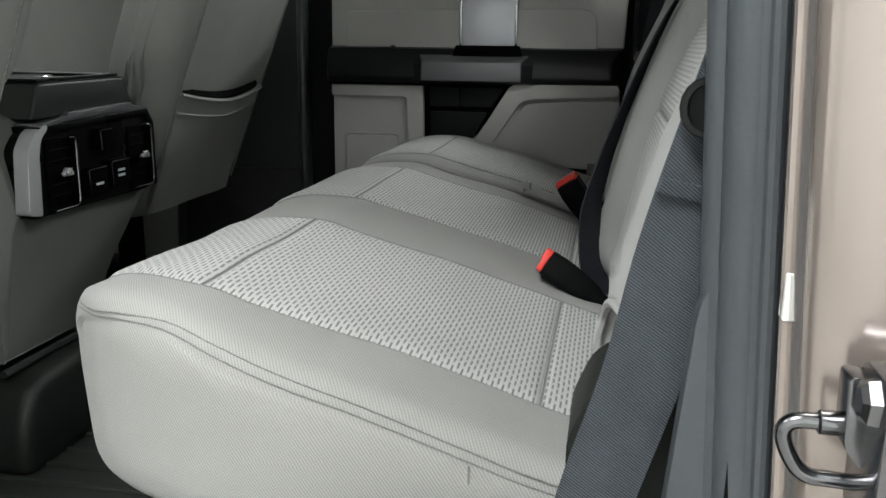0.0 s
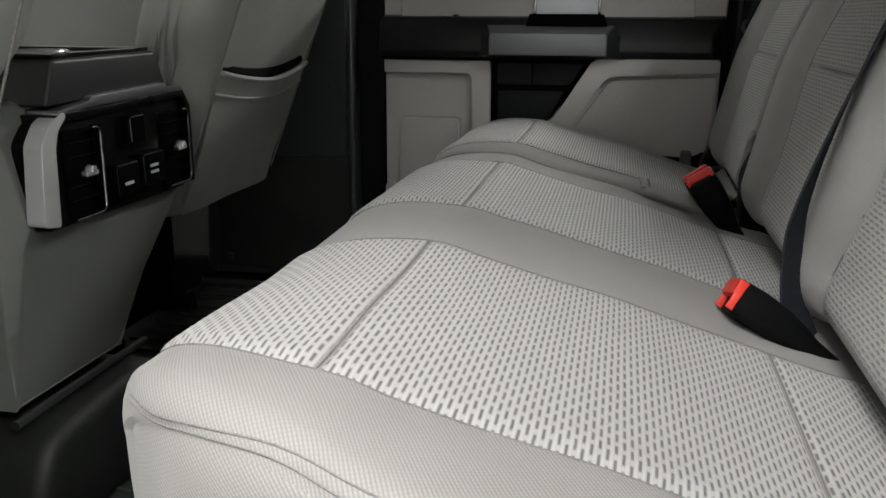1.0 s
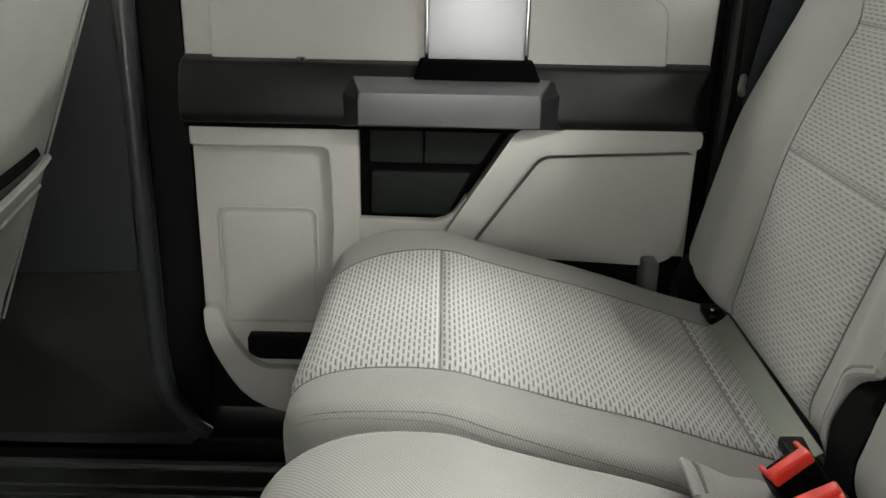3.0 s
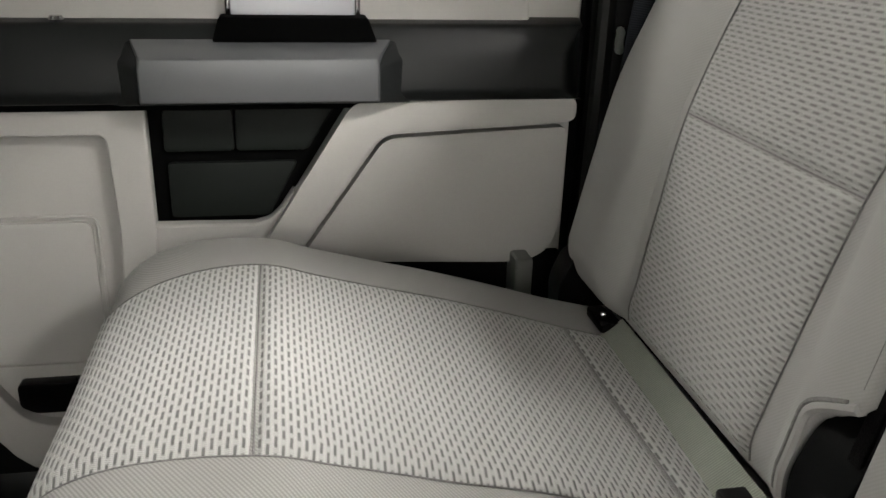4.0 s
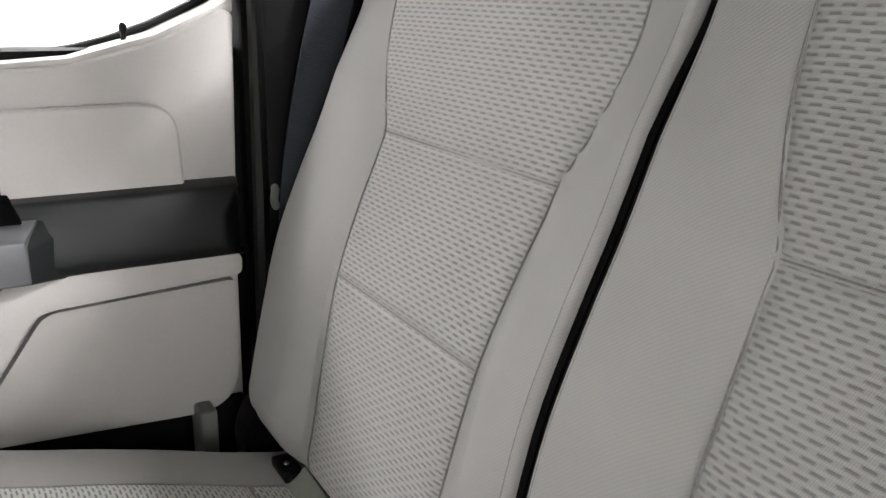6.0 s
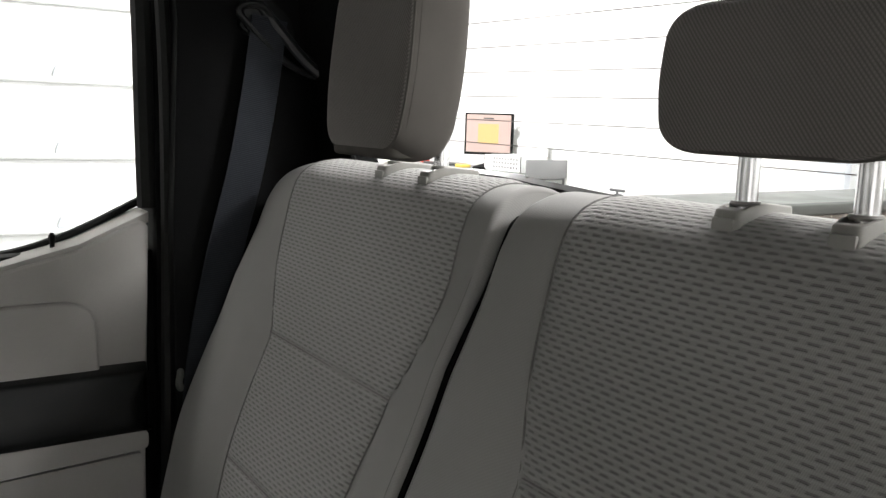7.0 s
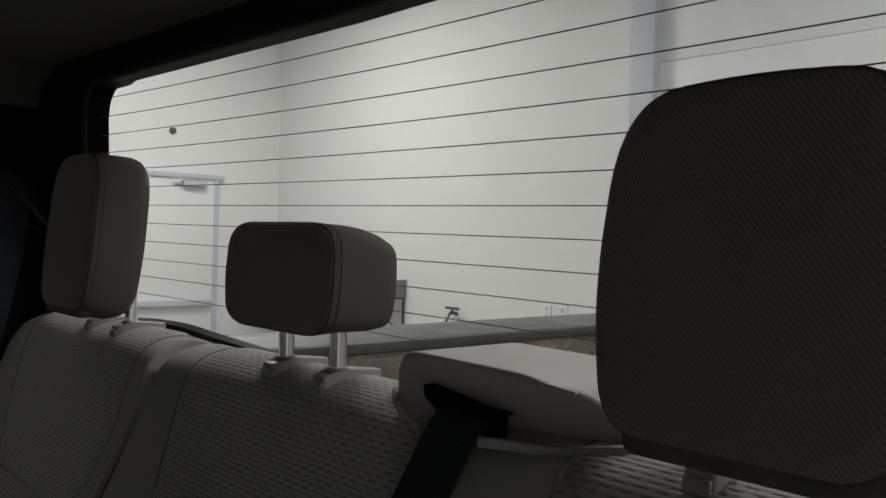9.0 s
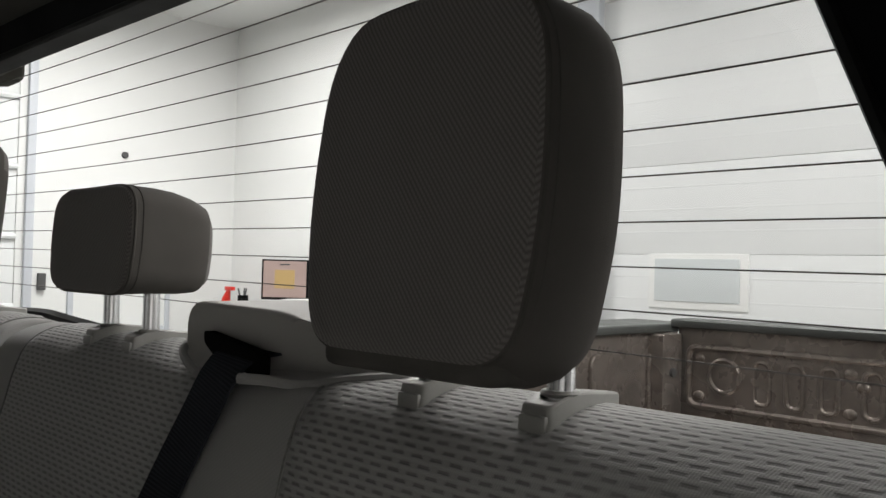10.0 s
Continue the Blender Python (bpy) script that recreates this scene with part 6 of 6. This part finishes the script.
for nm, bm, mat_, lab in (("bezel", box((-0.02, -0.235, 0.13), (0.03, 0.235, 0.52), 0.008), M_BLACK, ""), ("screen", box((-0.0235, -0.215, 0.155), (-0.018, 0.215, 0.505), 0.001, 1), M_SCREEN, "lit screen"),
                          ("screen_patch", box((-0.0265, -0.10, 0.24), (-0.0235, 0.10, 0.42), 0.0008, 1), M_SCREEN2, "yellow picture on the screen"),
                          ("screen_text", box((-0.0265, -0.05, 0.465), (-0.0235, 0.05, 0.478), 0.0005, 1), M_STEEL, "unreadable line of text"),
                          ("neck", box((0.0, -0.04, 0.01), (0.05, 0.04, 0.16), 0.01), M_BLACK, ""), ("foot", tube([(0.0, 0, 0.0), (0.0, 0, 0.02), (0.0, 0, 0.05)], [0.15, 0.14, 0.04], 20), M_BLACK, "")):
    bmesh.ops.transform(bm, matrix=m, verts=bm.verts)
    part(nm, bm, mat_, mo, lab)
bk = thing("wire_basket", "white perforated paper basket on the shelf", "basket", (WALL_X - 0.2, 5.900, SZ))
for a, b in (((WALL_X - 0.36, 5.680, SZ), (WALL_X - 0.35, 6.120, SZ + 0.15)), ((WALL_X - 0.06, 5.680, SZ), (WALL_X - 0.05, 6.120, SZ + 0.30)), ((WALL_X - 0.36, 5.680, SZ), (WALL_X - 0.05, 5.690, SZ + 0.15)), ((WALL_X - 0.36, 6.110, SZ), (WALL_X - 0.05, 6.120, SZ + 0.15)), ((WALL_X - 0.36, 5.680, SZ), (WALL_X - 0.05, 6.120, SZ + 0.01))):
    part("basket_side", box(a, b, 0.002, 1), M_WHITE, bk)
for i in range(9):
    for j in range(3):
        part("hole", box((WALL_X - 0.3625, 5.720 + i * 0.042, SZ + 0.03 + j * 0.038), (WALL_X - 0.359, 5.744 + i * 0.042, SZ + 0.052 + j * 0.038), 0.0, 1), M_SHELF, bk)
solo("paper_box", box((WALL_X - 0.34, 6.140, SZ), (WALL_X - 0.2, 6.250, SZ + 0.14), 0.006), M_WHITE, "small white box on the shelf", "box")
cup = thing("pen_cup", "black pen cup with pens on the shelf", "pen cup", (WALL_X - 0.3, 7.000, SZ))
part("cup", tube([(WALL_X - 0.3, 7.000, SZ), (WALL_X - 0.3, 7.000, SZ + 0.15)], 0.055, 12), M_BLACK, cup)
for dx, dy in ((0.02, 0.02), (-0.02, 0.01), (0.0, -0.03)):
    part("pen", tube([(WALL_X - 0.3 + dx, 7.000 + dy, SZ + 0.12), (WALL_X - 0.3 + dx * 2.2, 7.000 + dy * 2.2, SZ + 0.22)], 0.008, 6), M_STEEL, cup)
solo("spray_bottle", join(tube([(WALL_X - 0.3, 7.360, SZ), (WALL_X - 0.3, 7.330, SZ + 0.10), (WALL_X - 0.3, 7.280, SZ + 0.20)], [0.045, 0.045, 0.018], 10), box((WALL_X - 0.33, 7.200, SZ + 0.19), (WALL_X - 0.27, 7.320, SZ + 0.23), 0.008)), M_RED, "red spray bottle on the shelf", "bottle")
solo("clipboard", box((WALL_X - 0.42, 6.750, SZ), (WALL_X - 0.18, 7.200, SZ + 0.025), 0.005), M_STEEL, "dark clipboard lying on the shelf", "clipboard")
solo("yellow_pad", box((WALL_X - 0.42, 6.500, SZ), (WALL_X - 0.32, 6.620, SZ + 0.03), 0.006), M_YELLOW, "yellow note pad on the shelf", "note pad")


def crumpled(name, c, size, material, label, category, seed):
    bm = bmesh.new()
    bmesh.ops.create_icosphere(bm, subdivisions=3, radius=1)
    for v in bm.verts:
        q = v.co * (1 + 0.35 * noise.noise(v.co * 1.6 + Vector((seed, 0, 0))) + 0.15 * noise.noise(v.co * 4 + Vector((0, seed, 0))))
        v.co = Vector((c[0] + q.x * size[0], c[1] + q.y * size[1], max(c[2] - size[2], c[2] + q.z * size[2])))
    return solo(name, bm, material, label, category, "clutter under the shelf")


solo("low_cabinet", box((WALL_X - 0.5, 6.120, GROUND), (WALL_X - 0.004, 7.320, 0.02), 0.01), M_WALL, "low white cabinet under the shelf", "cabinet")
crumpled("plastic_bag", (WALL_X - 0.3, 6.970, 0.17), (0.15, 0.2, 0.14), M_TEAL, "crumpled pale teal plastic bag under the shelf", "plastic bag", 3)
crumpled("plastic_bag", (WALL_X - 0.32, 6.700, 0.19), (0.12, 0.13, 0.16), M_GREEN, "green and teal packaging under the shelf", "packaging", 7)
solo("red_box", box((WALL_X - 0.42, 6.590, 0.23), (WALL_X - 0.36, 6.670, 0.32), 0.008), M_RED, "small red box under the shelf", "box")
solo("cable", tube(smooth_line([(WALL_X - 0.03, 6.520, SZ - 0.05), (WALL_X - 0.15, 6.470, 0.25), (WALL_X - 0.05, 6.320, 0.1), (WALL_X - 0.03, 6.220, 0.05)], 6), 0.008, 6), M_STEEL, "grey cable hanging below the shelf", "cable")

fa = thing("wall_tap", "small chrome wall tap", "tap", (WALL_X - 0.05, 4.78, 0.40))
part("spout", tube(smooth_line([(WALL_X, 4.78, 0.42), (WALL_X - 0.08, 4.78, 0.43), (WALL_X - 0.13, 4.78, 0.36)], 5), 0.014, 8), M_PULL, fa)
part("handle", join(tube([(WALL_X - 0.06, 4.70, 0.47), (WALL_X - 0.06, 4.86, 0.47)], 0.012, 8), tube([(WALL_X - 0.06, 4.78, 0.43), (WALL_X - 0.06, 4.78, 0.47)], 0.01, 8)), M_PULL, fa)
for y in (3.76, 3.60):
    so = thing("wall_socket", "white wall socket plate", "socket", (WALL_X, y, 0.42), "wall sockets")
    part("plate", box((WALL_X - 0.012, y - 0.04, 0.46), (WALL_X - 0.001, y + 0.04, 0.58), 0.004), M_WHITE, so)
    for z in (0.495, 0.545):
        part("outlet", box((WALL_X - 0.0145, y - 0.018, z - 0.015), (WALL_X - 0.011, y + 0.018, z + 0.015), 0.003), M_BEAM, so)
for lx, ly in WATTS:
    la = thing("ceiling_light", "white shop light fixture on the garage ceiling", "ceiling light", (lx, ly, CEIL), "shop lights")
    part("housing", box((lx - 0.64, ly - 0.64, CEIL - 0.10), (lx + 0.64, ly + 0.64, CEIL - 0.002), 0.01), M_WHITE, la)
    part("diffuser", box((lx - 0.60, ly - 0.60, CEIL - 0.115), (lx + 0.60, ly + 0.60, CEIL - 0.101), 0.004), M_LAMP, la, "glowing diffuser")
